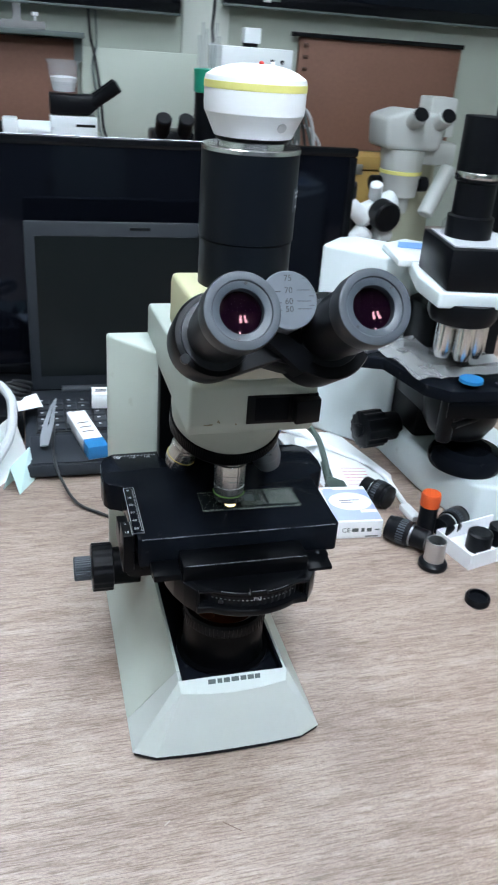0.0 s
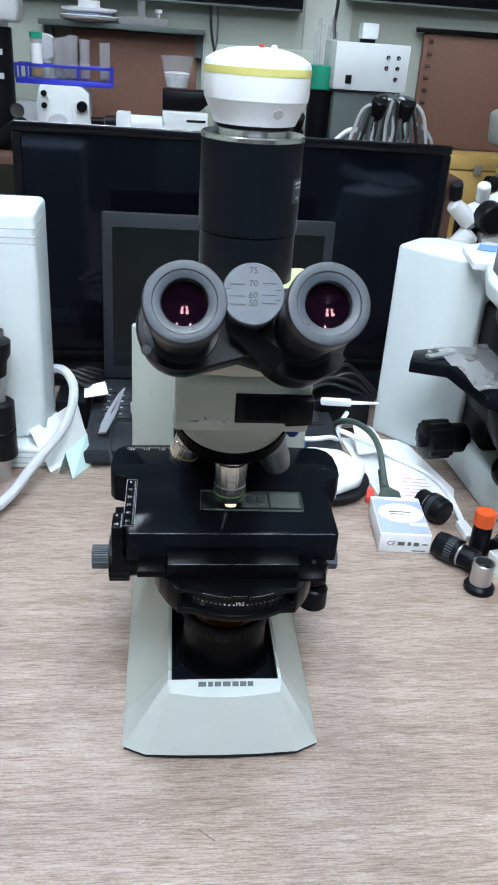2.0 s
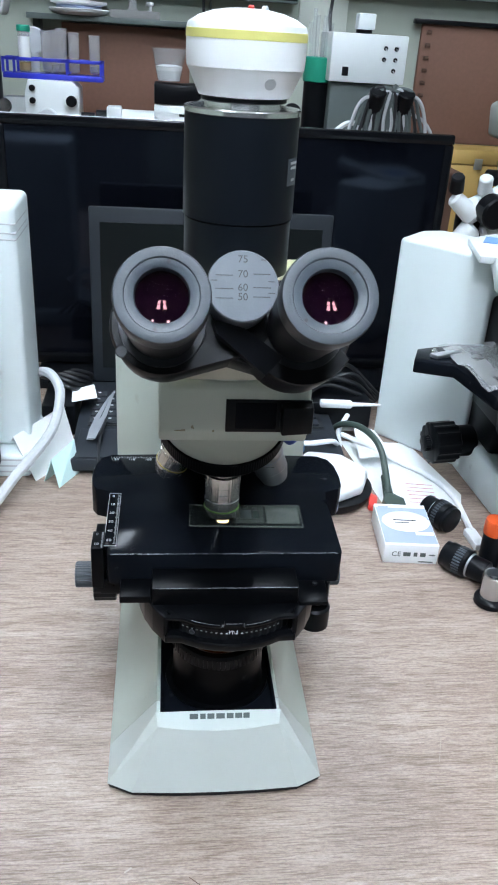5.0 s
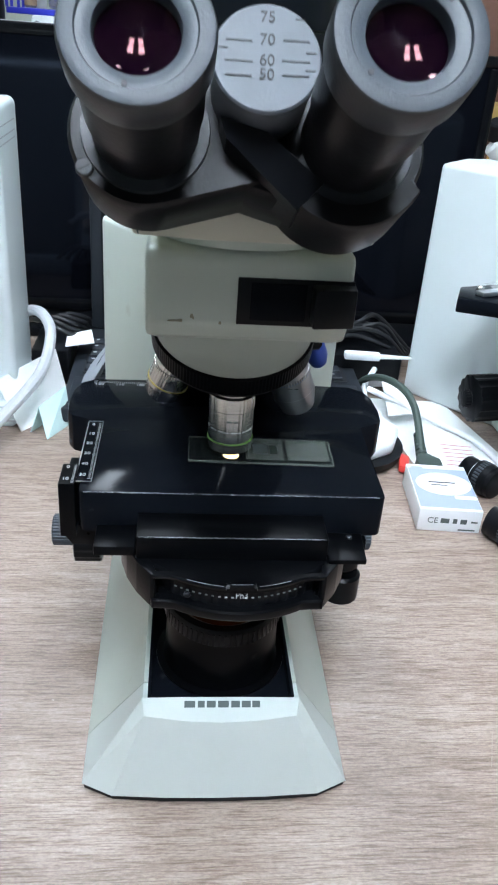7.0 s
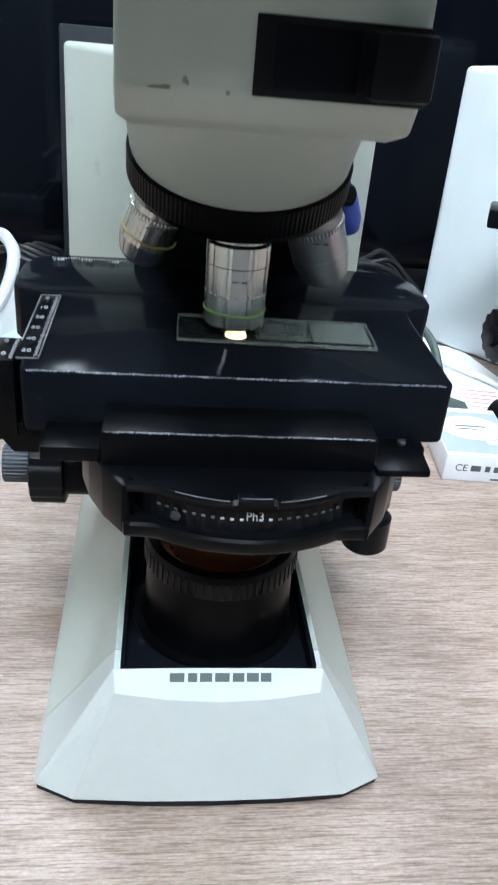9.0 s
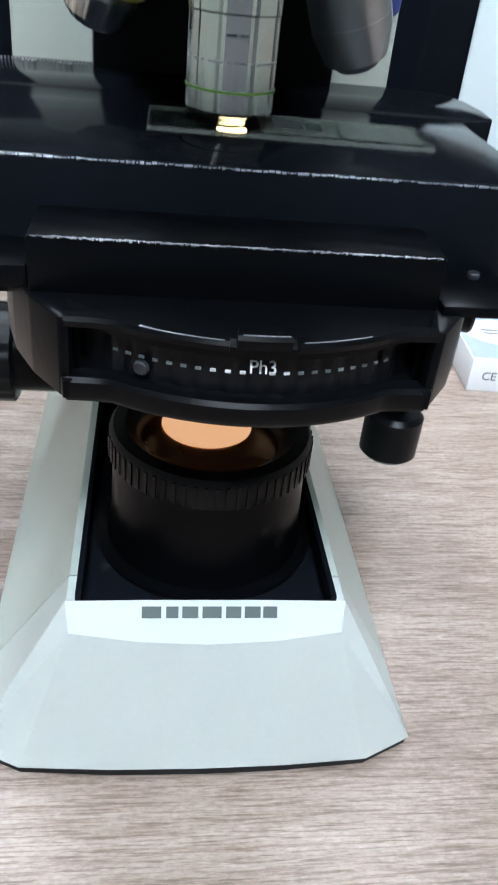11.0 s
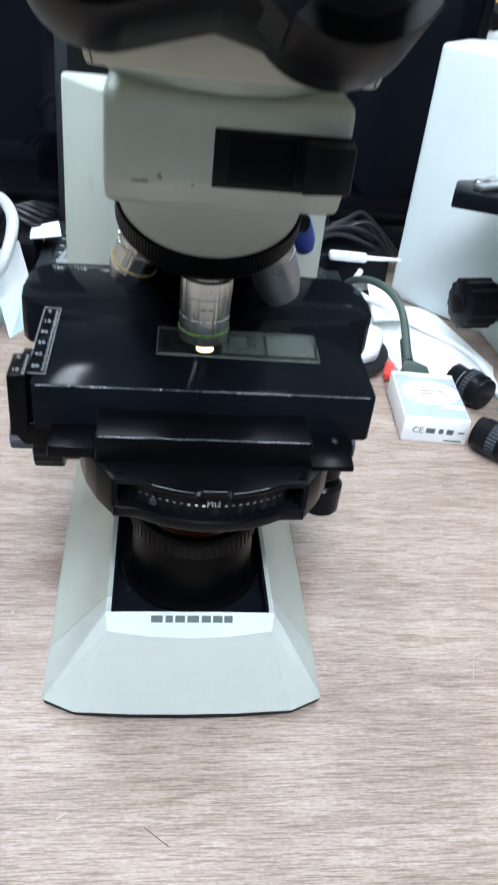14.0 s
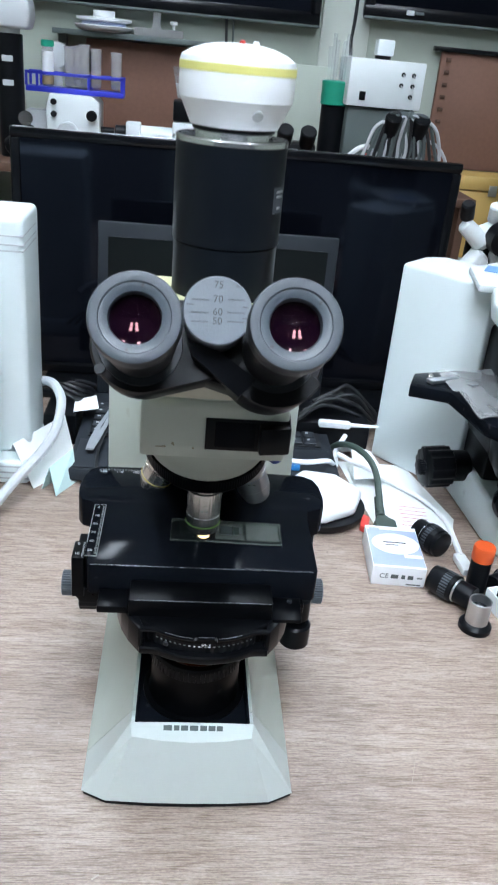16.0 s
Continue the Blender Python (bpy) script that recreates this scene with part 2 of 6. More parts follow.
M_SLIDE.node_tree.nodes["Principled BSDF"].inputs["Base Color"].default_value = (0.12, 0.14, 0.13, 1)
M_GROUND = glass("ground_glass_edge", (0.75, 0.80, 0.76), 0.35, 1.5, 0.86)
M_LENS = mat("violet_coated_lens", (0.004, 0.0008, 0.004), 0.04, 0, 0.1, 20, 0.0, spec=0.30, tint=(1.0, 0.42, 0.45))
M_LENSFRONT = glass("coated_front_lens", (1, 1, 1), 0.03, 1.5, 0.93)
M_LENSFRONT.node_tree.nodes["Principled BSDF"].inputs["Base Color"].default_value = (0.002, 0.001, 0.003, 1)
M_PINK = mat("rose_print", (0.62, 0.25, 0.28), 0.6, 0, 0.1, 50, 0.0)
M_CABLE = mat("grey_cable", (0.50, 0.52, 0.54), 0.45, 0, 0.06, 60, 0.1)
M_CABLEDK = mat("dark_grey_cable", (0.09, 0.11, 0.11), 0.45, 0, 0.1, 60, 0.1)
M_CABLEBK = mat("black_cable", (0.013, 0.014, 0.016), 0.42, 0, 0.1, 60, 0.1)
M_PLUG = mat("dark_green_grey_plug", (0.045, 0.068, 0.058), 0.5, 0, 0.1, 60, 0.1)
M_BAND_Y = mat("objective_yellow_ring", (0.55, 0.42, 0.05), 0.4, 0, 0.05, 60, 0)
M_BAND_G = mat("objective_green_ring", (0.16, 0.36, 0.05), 0.4, 0, 0.05, 60, 0)
M_BAND_B = mat("objective_blue_ring", (0.18, 0.36, 0.72), 0.4, 0, 0.05, 60, 0)
M_SCRATCH = mat("pale_scratch", (0.36, 0.295, 0.25), 0.6, 0, 0.1, 90, 0.0)
M_SAND = mat("tan_sediment", (0.36, 0.25, 0.13), 0.7, 0, 0.2, 80, 0.2)
M_DULLWHITE = mat("dull_grey_white_enamel", (0.50, 0.52, 0.50), 0.45, 0, 0.06, 30, 0.1)
M_BEIGE = mat("beige_enamel", (0.55, 0.55, 0.42), 0.45, 0, 0.05, 30, 0.1)
M_PANELGLOW = glow("ceiling_diffuser", (0.84, 0.96, 1.10), PANEL_GLOW)
M_SPOT = glow("lamp_light_on_sample", (1.0, 0.66, 0.36), 4.0)
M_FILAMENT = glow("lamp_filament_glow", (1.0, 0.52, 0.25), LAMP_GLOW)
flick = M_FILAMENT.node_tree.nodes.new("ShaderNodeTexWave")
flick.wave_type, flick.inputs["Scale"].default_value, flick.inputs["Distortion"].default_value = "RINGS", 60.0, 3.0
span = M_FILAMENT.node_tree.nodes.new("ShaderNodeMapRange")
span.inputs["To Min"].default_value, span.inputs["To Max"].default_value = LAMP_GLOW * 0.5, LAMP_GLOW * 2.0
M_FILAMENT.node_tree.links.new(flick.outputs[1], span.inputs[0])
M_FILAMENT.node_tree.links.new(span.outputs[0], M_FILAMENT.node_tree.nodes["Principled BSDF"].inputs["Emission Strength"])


# ---- mesh helpers ----
def smooth_bm(bm, angle=35):
    for f in bm.faces:
        f.smooth = True
    lim = radians(angle)
    for e in bm.edges:
        e.smooth = len(e.link_faces) == 2 and e.calc_face_angle(0) < lim


def thing(name, loc=(0, 0, 0), rz=0.0, label="", category="", group="", kind=""):
    ob = new(name)
    ob.empty_display_size = 0.02
    ob.matrix_basis = pose(*loc, 0, 0, rz)
    return tagged(ob, label, category, group, kind)


def part(name, bm, material, parent=None, label="", angle=35):
    bmesh.ops.recalc_face_normals(bm, faces=bm.faces[:])
    smooth_bm(bm, angle)
    me = bpy.data.meshes.new(name)
    bm.to_mesh(me)
    bm.free()
    me.materials.append(material)
    ob = new(name, me)
    ob.parent = parent
    return tagged(ob, label)


def solo(name, bm, material, label, category, loc=(0, 0, 0), rz=0.0, group="", kind="", angle=35):
    ob = part(name, bm, material, None, label, angle)
    ob.matrix_basis = pose(*loc, 0, 0, rz)
    return tagged(ob, "", category, group, kind)


def box(x0, x1, y0, y1, z0, z1, bevel=0.0, seg=2, bm=None):
    b = bmesh.new()
    bmesh.ops.create_cube(b, size=1.0)
    for v in b.verts:
        v.co = Vector((x0 + (v.co.x + 0.5) * (x1 - x0), y0 + (v.co.y + 0.5) * (y1 - y0), z0 + (v.co.z + 0.5) * (z1 - z0)))
    if bevel:
        bmesh.ops.bevel(b, geom=b.edges[:], offset=bevel, segments=seg, profile=0.5, affect="EDGES")
    return join(bm, b)


def join(bm, other):
    if bm is None:
        return other
    me = bpy.data.meshes.new("t")
    other.to_mesh(me)
    other.free()
    bm.from_mesh(me)
    bpy.data.meshes.remove(me)
    return bm


def loft(rings, caps=True, closed=True, bm=None):
    bm = bm or bmesh.new()
    rows = [[bm.verts.new(p) for p in r] for r in rings]
    n = len(rows[0])
    for a, b in zip(rows, rows[1:]):
        for i in range(n if closed else n - 1):
            j = (i + 1) % n
            bm.faces.new((a[i], a[j], b[j], b[i]))
    if caps and closed:
        bm.faces.new(rows[0][::-1])
        bm.faces.new(rows[-1])
    return bm


def frame_of(axis):
    z = Vector(axis).normalized()
    x = z.orthogonal() if abs(z.z) < 0.999 else Vector((1, 0, 0))
    if abs(z.x) < 0.999:
        x = (Vector((1, 0, 0)) - z * z.x).normalized()
    x.normalize()
    return x, z.cross(x), z


def lathe(profile, origin=(0, 0, 0), axis=(0, 0, 1), seg=48, a0=0.0, a1=360.0, bm=None, cap=True):
    """Turn (radius, height) pairs about an axis; less than a full turn leaves a sector."""
    o = Vector(origin)
    x, y, z = frame_of(axis)
    full = a1 - a0 >= 360
    n = seg if full else seg + 1
    rings = []
    for r, h in profile:
        rings.append([o + z * h + (x * math.cos(t) + y * math.sin(t)) * max(r, 1e-5) for t in (radians(a0 + (a1 - a0) * i / seg) for i in range(n))])
    return loft(rings, caps=cap and full, closed=full, bm=bm)


def rod(p0, p1, r0, r1=None, seg=24, bm=None, bevel=0.0):
    p0, p1 = Vector(p0), Vector(p1)
    r1 = r0 if r1 is None else r1
    h = (p1 - p0).length
    prof = [(r0, 0), (r1, h)]
    if bevel:
        prof = [(r0 - bevel, 0), (r0, bevel), (r1, h - bevel), (r1 - bevel, h)]
    return lathe(prof, p0, p1 - p0, seg, bm=bm)


def knurl(p0, p1, r, teeth=48, depth=0.0006, bm=None):
    """A cylinder with a ribbed grip."""
    p0, p1 = Vector(p0), Vector(p1)
    x, y, z = frame_of(p1 - p0)
    h = (p1 - p0).length
    rings = []
    for hh, inset in ((0, 0.0012), (0.0008, 0), (h - 0.0008, 0), (h, 0.0012)):
        rings.append([p0 + z * hh + (x * math.cos(t) + y * math.sin(t)) * (r - inset - (depth if i % 4 > 1 else 0)) for i, t in enumerate(2 * math.pi * k / (teeth * 4) for k in range(teeth * 4))])
    return loft(rings, bm=bm)


def prism(poly, axis, a, b, bevel=0.0, seg=2, bm=None):
    """Extrude a polygon. axis 'x': poly is (y, z); 'y': (x, z); 'z': (x, y)."""
    def at(p, v):
        return {"x": (v, p[0], p[1]), "y": (p[0], v, p[1]), "z": (p[0], p[1], v)}[axis]
    m = loft([[at(p, a) for p in poly], [at(p, b) for p in poly]])
    if bevel:
        bmesh.ops.recalc_face_normals(m, faces=m.faces[:])
        bmesh.ops.bevel(m, geom=m.edges[:], offset=bevel, segments=seg, profile=0.5, affect="EDGES", clamp_overlap=True)
    return join(bm, m)


def spline(points, steps=10):
    """Points of a smooth line through the given ones."""
    p = [Vector(q) for q in points]
    p = [p[0] * 2 - p[1]] + p + [p[-1] * 2 - p[-2]]
    out = []
    for i in range(1, len(p) - 2):
        a, b, c, d = p[i - 1:i + 3]
        for k in range(steps):
            t = k / steps
            out.append(0.5 * (2 * b + (c - a) * t + (2 * a - 5 * b + 4 * c - d) * t * t + (3 * b - a - 3 * c + d) * t ** 3))
    return out + [p[-2]]


def cable(points, r, seg=10, steps=10, bm=None):
    pts = spline(points, steps)
    rings, up = [], Vector((0.31, 0.2, 0.93))
    for i, q in enumerate(pts):
        d = (pts[min(i + 1, len(pts) - 1)] - pts[max(i - 1, 0)]).normalized()
        x = up.cross(d).normalized()
        up = d.cross(x)
        rings.append([q + (x * math.cos(t) + up * math.sin(t)) * r for t in (2 * math.pi * k / seg for k in range(seg))])
    return loft(rings, bm=bm)


def hull_ring(c0, r0, c1, r1, n=20):
    """Outline round two circles in a plane."""
    c0, c1 = Vector(c0), Vector(c1)
    d = c1 - c0
    base = math.atan2(d.y, d.x)
    off = math.acos(max(-1, min(1, (r0 - r1) / d.length)))
    pts = []
    for i in range(n + 1):
        t = base + off + (2 * math.pi - 2 * off) * i / n
        pts.append(c0 + Vector((math.cos(t), math.sin(t))) * r0)
    for i in range(n + 1):
        t = base - off + 2 * off * i / n
        pts.append(c1 + Vector((math.cos(t), math.sin(t))) * r1)
    return pts


def write(name, text, m, size, material, parent, depth=0.00015, label=""):
    """Raised lettering in the built-in font, at the pose m."""
    cu = bpy.data.curves.new(name, "FONT")
    cu.body, cu.size, cu.extrude, cu.align_x, cu.align_y = text, size, depth, "CENTER", "CENTER"
    tmp = bpy.data.objects.new("tmp", cu)
    me = bpy.data.meshes.new_from_object(tmp)
    bpy.data.objects.remove(tmp)
    me.transform(m)
    me.materials.append(material)
    ob = new(name, me)
    ob.parent = parent
    return tagged(ob, label)


def bars(spec, m, depth=0.0002, bm=None):
    """Thin printed bars: (x, y, width, height) on a plane at the pose m."""
    bm = bm or bmesh.new()
    for x, y, w, h in spec:
        b = box(x - w / 2, x + w / 2, y - h / 2, y + h / 2, -depth, depth)
        b.transform(m)
        join(bm, b)
    return bm


# ---- the room ----
FLOOR_Z, CEIL_Z = -0.75, 1.95
X0, X1, Y0, Y1 = -2.2, 2.6, -2.6, 2.15
solo("floor", box(X0, X1, Y0, Y1, FLOOR_Z - 0.1, FLOOR_Z), M_FLOOR, "plain grey laboratory floor", "floor", kind="structure")
solo("ceiling", box(X0, X1, Y0, Y1, CEIL_Z, CEIL_Z + 0.1), M_CEIL, "white flat ceiling", "ceiling", kind="structure")
solo("wall_north", box(X0 - 0.12, X1 + 0.12, Y1, Y1 + 0.12, FLOOR_Z, CEIL_Z), M_WALL, "grey-green painted wall behind the bench", "wall", kind="structure")
# never in view: added dark so that glossy blacks reflect little
solo("wall_south", box(X0 - 0.12, X1 + 0.12, Y0 - 0.12, Y0, FLOOR_Z, CEIL_Z), M_BACKWALL, "unseen closing wall, coloured dark to dim what black parts reflect", "wall", kind="structure")
solo("wall_west", box(X0 - 0.12, X0, Y0, Y1, FLOOR_Z, CEIL_Z), M_WALL, "grey-green painted side wall", "wall", kind="structure")
solo("wall_east", box(X1, X1 + 0.12, Y0, Y1, FLOOR_Z, CEIL_Z), M_WALL, "grey-green painted side wall", "wall", kind="structure")
solo("wall_pilaster", box(0.33, 0.47, Y1 - 0.012, Y1 - 0.0005, FLOOR_Z, CEIL_Z, 0.003), M_PILASTER, "pale flat strip on the grey-green wall", "trim", kind="structure")


def ceiling_light(x, y, w=0.20, d=0.45):
    t = thing("ceiling_light", (x, y, CEIL_Z), 0, "bright white rectangular fluorescent ceiling panel", "ceiling light", "ceiling lights")
    f = box(-w / 2 - 0.02, w / 2 + 0.02, -d / 2 - 0.02, -d / 2, -0.03, 0)
    box(-w / 2 - 0.02, w / 2 + 0.02, d / 2, d / 2 + 0.02, -0.03, 0, bm=f)
    box(-w / 2 - 0.02, -w / 2, -d / 2, d / 2, -0.03, 0, bm=f)
    box(w / 2, w / 2 + 0.02, -d / 2, d / 2, -0.03, 0, bm=f)
    part("frame", f, M_WHITEPL, t)
    part("diffuser", box(-w / 2, w / 2, -d / 2, d / 2, -0.02, -0.01), M_PANELGLOW, t)


for lx, ly, lw in ((-0.26, -0.95, 0.23), (0.20, -0.95, 0.23), (-0.26, -1.45, 0.23), (0.20, -1.45, 0.23), (-0.36, 0.30, 0.14), (0.40, 0.30, 0.11), (-0.50, 1.15, 0.13), (0.50, 1.15, 0.12)):
    ceiling_light(lx, ly, lw)

# work table: top with a rounded front edge, on a plain frame
table = thing("work_table", (0, 0, FLOOR_Z), 0, "long work table with a grey-brown wood-grain laminate top", "table")
part("tabletop", box(-1.5, 1.9, -0.45, 2.1, -FLOOR_Z - 0.03, -FLOOR_Z, 0.002), M_TABLE, table)
for lx in (-1.44, 1.78):
    for ly in (-0.38, 2.0):
        part("leg", box(lx, lx + 0.06, ly, ly + 0.06, 0, -FLOOR_Z - 0.03, 0.003), M_SHELF, table)

for p, q, wd, m_, nm in (((0.0219, -0.0411), (0.0622, -0.0375), 0.0003, M_SCRATCH, "scratch"), ((0.1877, 0.0418), (0.1782, 0.0152), 0.0003, M_SCRATCH, "scratch"), ((-0.0639, -0.0656), (-0.0593, -0.0622), 0.0011, M_SCRATCH, "scratch"), ((-0.0207, -0.0711), (-0.0082, -0.0814), 0.0005, M_DARKWOOD, "dark_mark"), ((-0.1074, 0.0721), (-0.1060, 0.0715), 0.0012, M_SCRATCH, "scratch")):
    d_ = Vector((q[0] - p[0], q[1] - p[1], 0))
    part(nm, bars([(0, 0, d_.length, wd)], pose((p[0] + q[0]) / 2, (p[1] + q[1]) / 2, -FLOOR_Z + 0.0001, 0, 0, math.degrees(math.atan2(d_.y, d_.x))), 0.0001), m_, table)

shelf = thing("rear_shelf", (0, 0, FLOOR_Z), 0, "dark raised shelf along the wall behind the screen", "shelf")
part("board", box(-1.5, 0.66, 1.5, 2.14, -FLOOR_Z + 0.215, -FLOOR_Z + 0.235, 0.002), M_DARKWOOD, shelf)
for lx in (-1.48, -0.3, 0.63):
    part("side_panel", box(lx, lx + 0.02, 1.52, 2.13, -FLOOR_Z, -FLOOR_Z + 0.215), M_DARKWOOD, shelf)


# ---- the main microscope ----
def worn_line(p0, p1, r, gap, seed):
    """Short bare-metal chips along an edge, with painted gaps between."""
    rnd = random.Random(seed)
    p0, p1 = Vector(p0), Vector(p1)
    bm, s = bmesh.new(), 0.0
    while s < 0.99:
        e = min(1.0, s + rnd.uniform(0.002, 0.009))
        rr = r * rnd.choice((0.35, 0.45, 0.5, 0.6, 0.8))
        o = Vector((0, rnd.uniform(-0.00025, 0.00025), 0.00005))
        rod(p0.lerp(p1, s) + o, p0.lerp(p1, e) + o, rr, seg=5, bm=bm)
        s = e + rnd.uniform(0.0, gap)
    return bm


def swept(path, profile):
    """A bar along a level path; profile is (outward, height)."""
    rings = []
    for i, p in enumerate(path):
        q = Vector(path[min(i + 1, len(path) - 1)]) - Vector(path[max(i - 1, 0)])
        nrm = Vector((q.y, -q.x)).normalized()
        rings.append([(p[0] + nrm.x * o, p[1] + nrm.y * o, z) for o, z in profile])
    return loft(rings)


def main_microscope():
    ms = thing("microscope", (0, 0, 0), 0, "grey-green upright trinocular microscope with black stage on the table", "microscope")
    # base: sloping flanks, recessed black well, faceted nose
    sec = lambda y, w, zt, lean=0.0: [(x, y + lean * (zt - z), z) for x, z in ((-w, 0.0062), (-0.0437, zt), (-0.0412, zt), (-0.0405, 0.068), (0.0405, 0.068), (0.0412, zt), (0.0437, zt), (w, 0.0062))]
    bm = loft([sec(0.0125, 0.0795, 0.0763, 0.36), sec(0.1, 0.0797, 0.0765), sec(0.19, 0.080, 0.0785), sec(0.275, 0.080, 0.0785)])
    base = part("base", bm, M_GREY, ms, "grey-green cast base with sloping flanks", 12)
    bm = loft([sec(0.001, 0.0793, 0.0763), sec(0.0121, 0.0795, 0.0763, 0.36)])
    low = [(-0.0790, 0.001, 0.0062), (-0.061, -0.0077, 0.0062), (-0.03, -0.0097, 0.0065), (0, -0.0103, 0.0067), (0.03, -0.0097, 0.0065), (0.061, -0.0077, 0.0062), (0.0797, 0.001, 0.0062)]
    top = [(-0.0440, 0.001, 0.0763), (-0.021, 0.001, 0.0767), (0, 0.001, 0.0768), (0.021, 0.001, 0.0767), (0.0440, 0.001, 0.0763)]
    lip = [(-0.0428, -0.0048, 0.0684), (-0.0215, -0.0064, 0.0662), (0, -0.0070, 0.0654), (0.0215, -0.0064, 0.0662), (0.0428, -0.0048, 0.0684)]
    A, T, S = ([bm.verts.new(p) for p in r] for r in (low, top, lip))
    for i in range(4):
        bm.faces.new((T[i], T[i + 1], S[i + 1], S[i]))
        bm.faces.new((S[i], S[i + 1], A[i + 2], A[i + 1]))
    bm.faces.new((S[0], A[1], A[0]))
    bm.faces.new((T[0], S[0], A[0]))
    bm.faces.new((S[4], A[6], A[5]))
    bm.faces.new((T[4], A[6], S[4]))
    back = [bm.verts.new(p) for p in ((-0.0405, 0.0015, 0.060), (0.0405, 0.0015, 0.060))]
    bm.faces.new((T[0], A[0], back[0]))
    bm.faces.new((T[4], back[1], A[6]))
    bm.faces.new((T[0], back[0], back[1], T[4], T[3], T[2], T[1]))
    bmesh.ops.remove_doubles(bm, verts=bm.verts[:], dist=0.0001)
    part("front_cover", bm, M_COVER_GREY, base, "cool grey faceted front cover", 12)
    # black plate in the gap: draws the contact shadow below the base edge
    shadow_outline = [(-0.0780, 0.0012), (-0.0606, -0.0070), (-0.03, -0.0092), (0, -0.0098), (0.03, -0.0092), (0.0606, -0.0070), (0.0784, 0.0012), (0.0788, 0.1), (0.0795, 0.2745), (-0.0795, 0.2745), (-0.0788, 0.1)]
    part("shadow_plate", prism(shadow_outline, "z", 0.0028, 0.0064), M_BLACK, base, "black sole plate that stands in for the shadow under the base")
    for fx, fy in ((-0.06, 0.02), (0.06, 0.02), (-0.06, 0.25), (0.06, 0.25)):
        part("rubber_foot", rod((fx, fy, 0), (fx, fy, 0.0068), 0.009), M_BLACK, base)
    # black lining of the well
    w = box(-0.0409, 0.0409, 0.0012, 0.19, 0.0682, 0.0696)
    box(-0.0411, -0.0392, 0.0012, 0.19, 0.0690, 0.0782, 0.0004, bm=w)
    box(0.0392, 0.0411, 0.0012, 0.19, 0.0690, 0.0782, 0.0004, bm=w)
    part("well_lining", w, M_GLOSS, base, "black lining of the base well")
    strip = Matrix(((1, 0, 0, 0), (0, 0.58, -0.81, -0.0013), (0, 0.81, 0.58, 0.0735), (0, 0, 0, 1)))
    letters = [(-0.0182, 0.0066), (-0.0118, 0.0044), (-0.0062, 0.0056), (0.0006, 0.0066), (0.0074, 0.0054), (0.0134, 0.0056), (0.0190, 0.0050)]
    for x, wd in letters:
        part("maker_block", bars([(x + 0.0006, 0.0002, wd - 0.0006, 0.0036)], strip, 0.0004), M_LOGO, base, "dark grey-green printed block")

    # column, focus block, focus knobs
    part("column", prism([(-0.0790, 0.186), (-0.0440, 0.141), (0.0440, 0.141), (0.0790, 0.186), (0.0790, 0.193), (-0.0790, 0.193)], "z", 0.075, 0.2960, 0.0025, 3), M_GREY, ms, "grey-green column with slanted front cheeks")
    part("focus_block", box(-0.0425, 0.0425, 0.127, 0.1408, 0.0696, 0.2878, 0.002), M_SATIN, ms, "black focusing block on the column")
    for s in (-1, 1):
        k = part("coarse_focus_knob", knurl((s * 0.0795, 0.155, 0.081), (s * 0.0985, 0.155, 0.081), 0.0225, 18, 0.0009), M_BLACK, ms)
        part("collar", rod((s * 0.055, 0.155, 0.081), (s * 0.0795, 0.155, 0.081), 0.0175), M_SATIN, k)
        part("fine_focus_knob", knurl((s * 0.0985, 0.155, 0.081), (s * 0.1145, 0.155, 0.081), 0.0112, 30, 0.0005), M_CUP, k)

    # arm with its front filter slot
    arm = part("arm", prism([(0.0056, 0.2880), (0.0, 0.2968), (0.0, 0.325), (0.003, 0.3285), (0.088, 0.3285), (0.186, 0.3235), (0.1925, 0.3190), (0.1925, 0.288)], "x", -0.0437, 0.0437, 0.003, 3), M_GREY, ms, "grey-green arm with a filter slot")
    part("filter_slot", box(-0.0052, 0.0441, -0.0006, 0.03, 0.2972, 0.3178, 0.0004), M_BLACK, arm, "black filter slot")
    part("slot_inset", box(0.0005, 0.024, -0.0012, 0.0, 0.2995, 0.3158, 0.0005), M_GLOSS, arm)
    sl = prism([(0.0262, -0.0095), (0.0445, -0.0065), (0.0465, 0.022), (0.0262, 0.03)], "z", 0.2990, 0.3162, 0.0012, 2)
    part("filter_slider", sl, M_BLACK, arm, "black filter slider pulled out a little")

    for gx, gz, gw, gh in ((-0.0240, 0.3000, 0.0007, 0.0013), (-0.0233, 0.2992, 0.0004, 0.0008), (-0.0120, 0.2974, 0.0006, 0.0008), (-0.0310, 0.2976, 0.0030, 0.0005), (-0.0290, 0.2980, 0.0012, 0.0004)):
        rim = [(gx + gw * math.cos(a) * (1 + 0.2 * math.sin(3 * a + gx * 900)), gz + gh * math.sin(a) * (1 + 0.3 * math.cos(2 * a))) for a in (2 * math.pi * k / 14 for k in range(14))]
        part("grime_spot", prism(rim, "y", -0.0002, 0.0002), M_GRIME, arm, "small brown grime spot")
    fl = [[(-x, y, z), (w, y, z), (w, 0.105, z), (-x, 0.105, z)] for x, w, y, z in ((0.0428, 0.0428, 0.0062, 0.2900), (0.0420, 0.0420, 0.0072, 0.2882), (0.0395, 0.0380, 0.0112, 0.2860))]
    part("arm_skirt", loft(fl), M_GREY, arm, "grey tapered lower lip of the arm", 12)
    # nosepiece: turned back, so that the working objective stands upright
    tilt = radians(21)
    AX = Vector((0, math.sin(tilt), -math.cos(tilt)))
    C = Vector((-0.001, 0.0725, 0.2650))
    cover = []
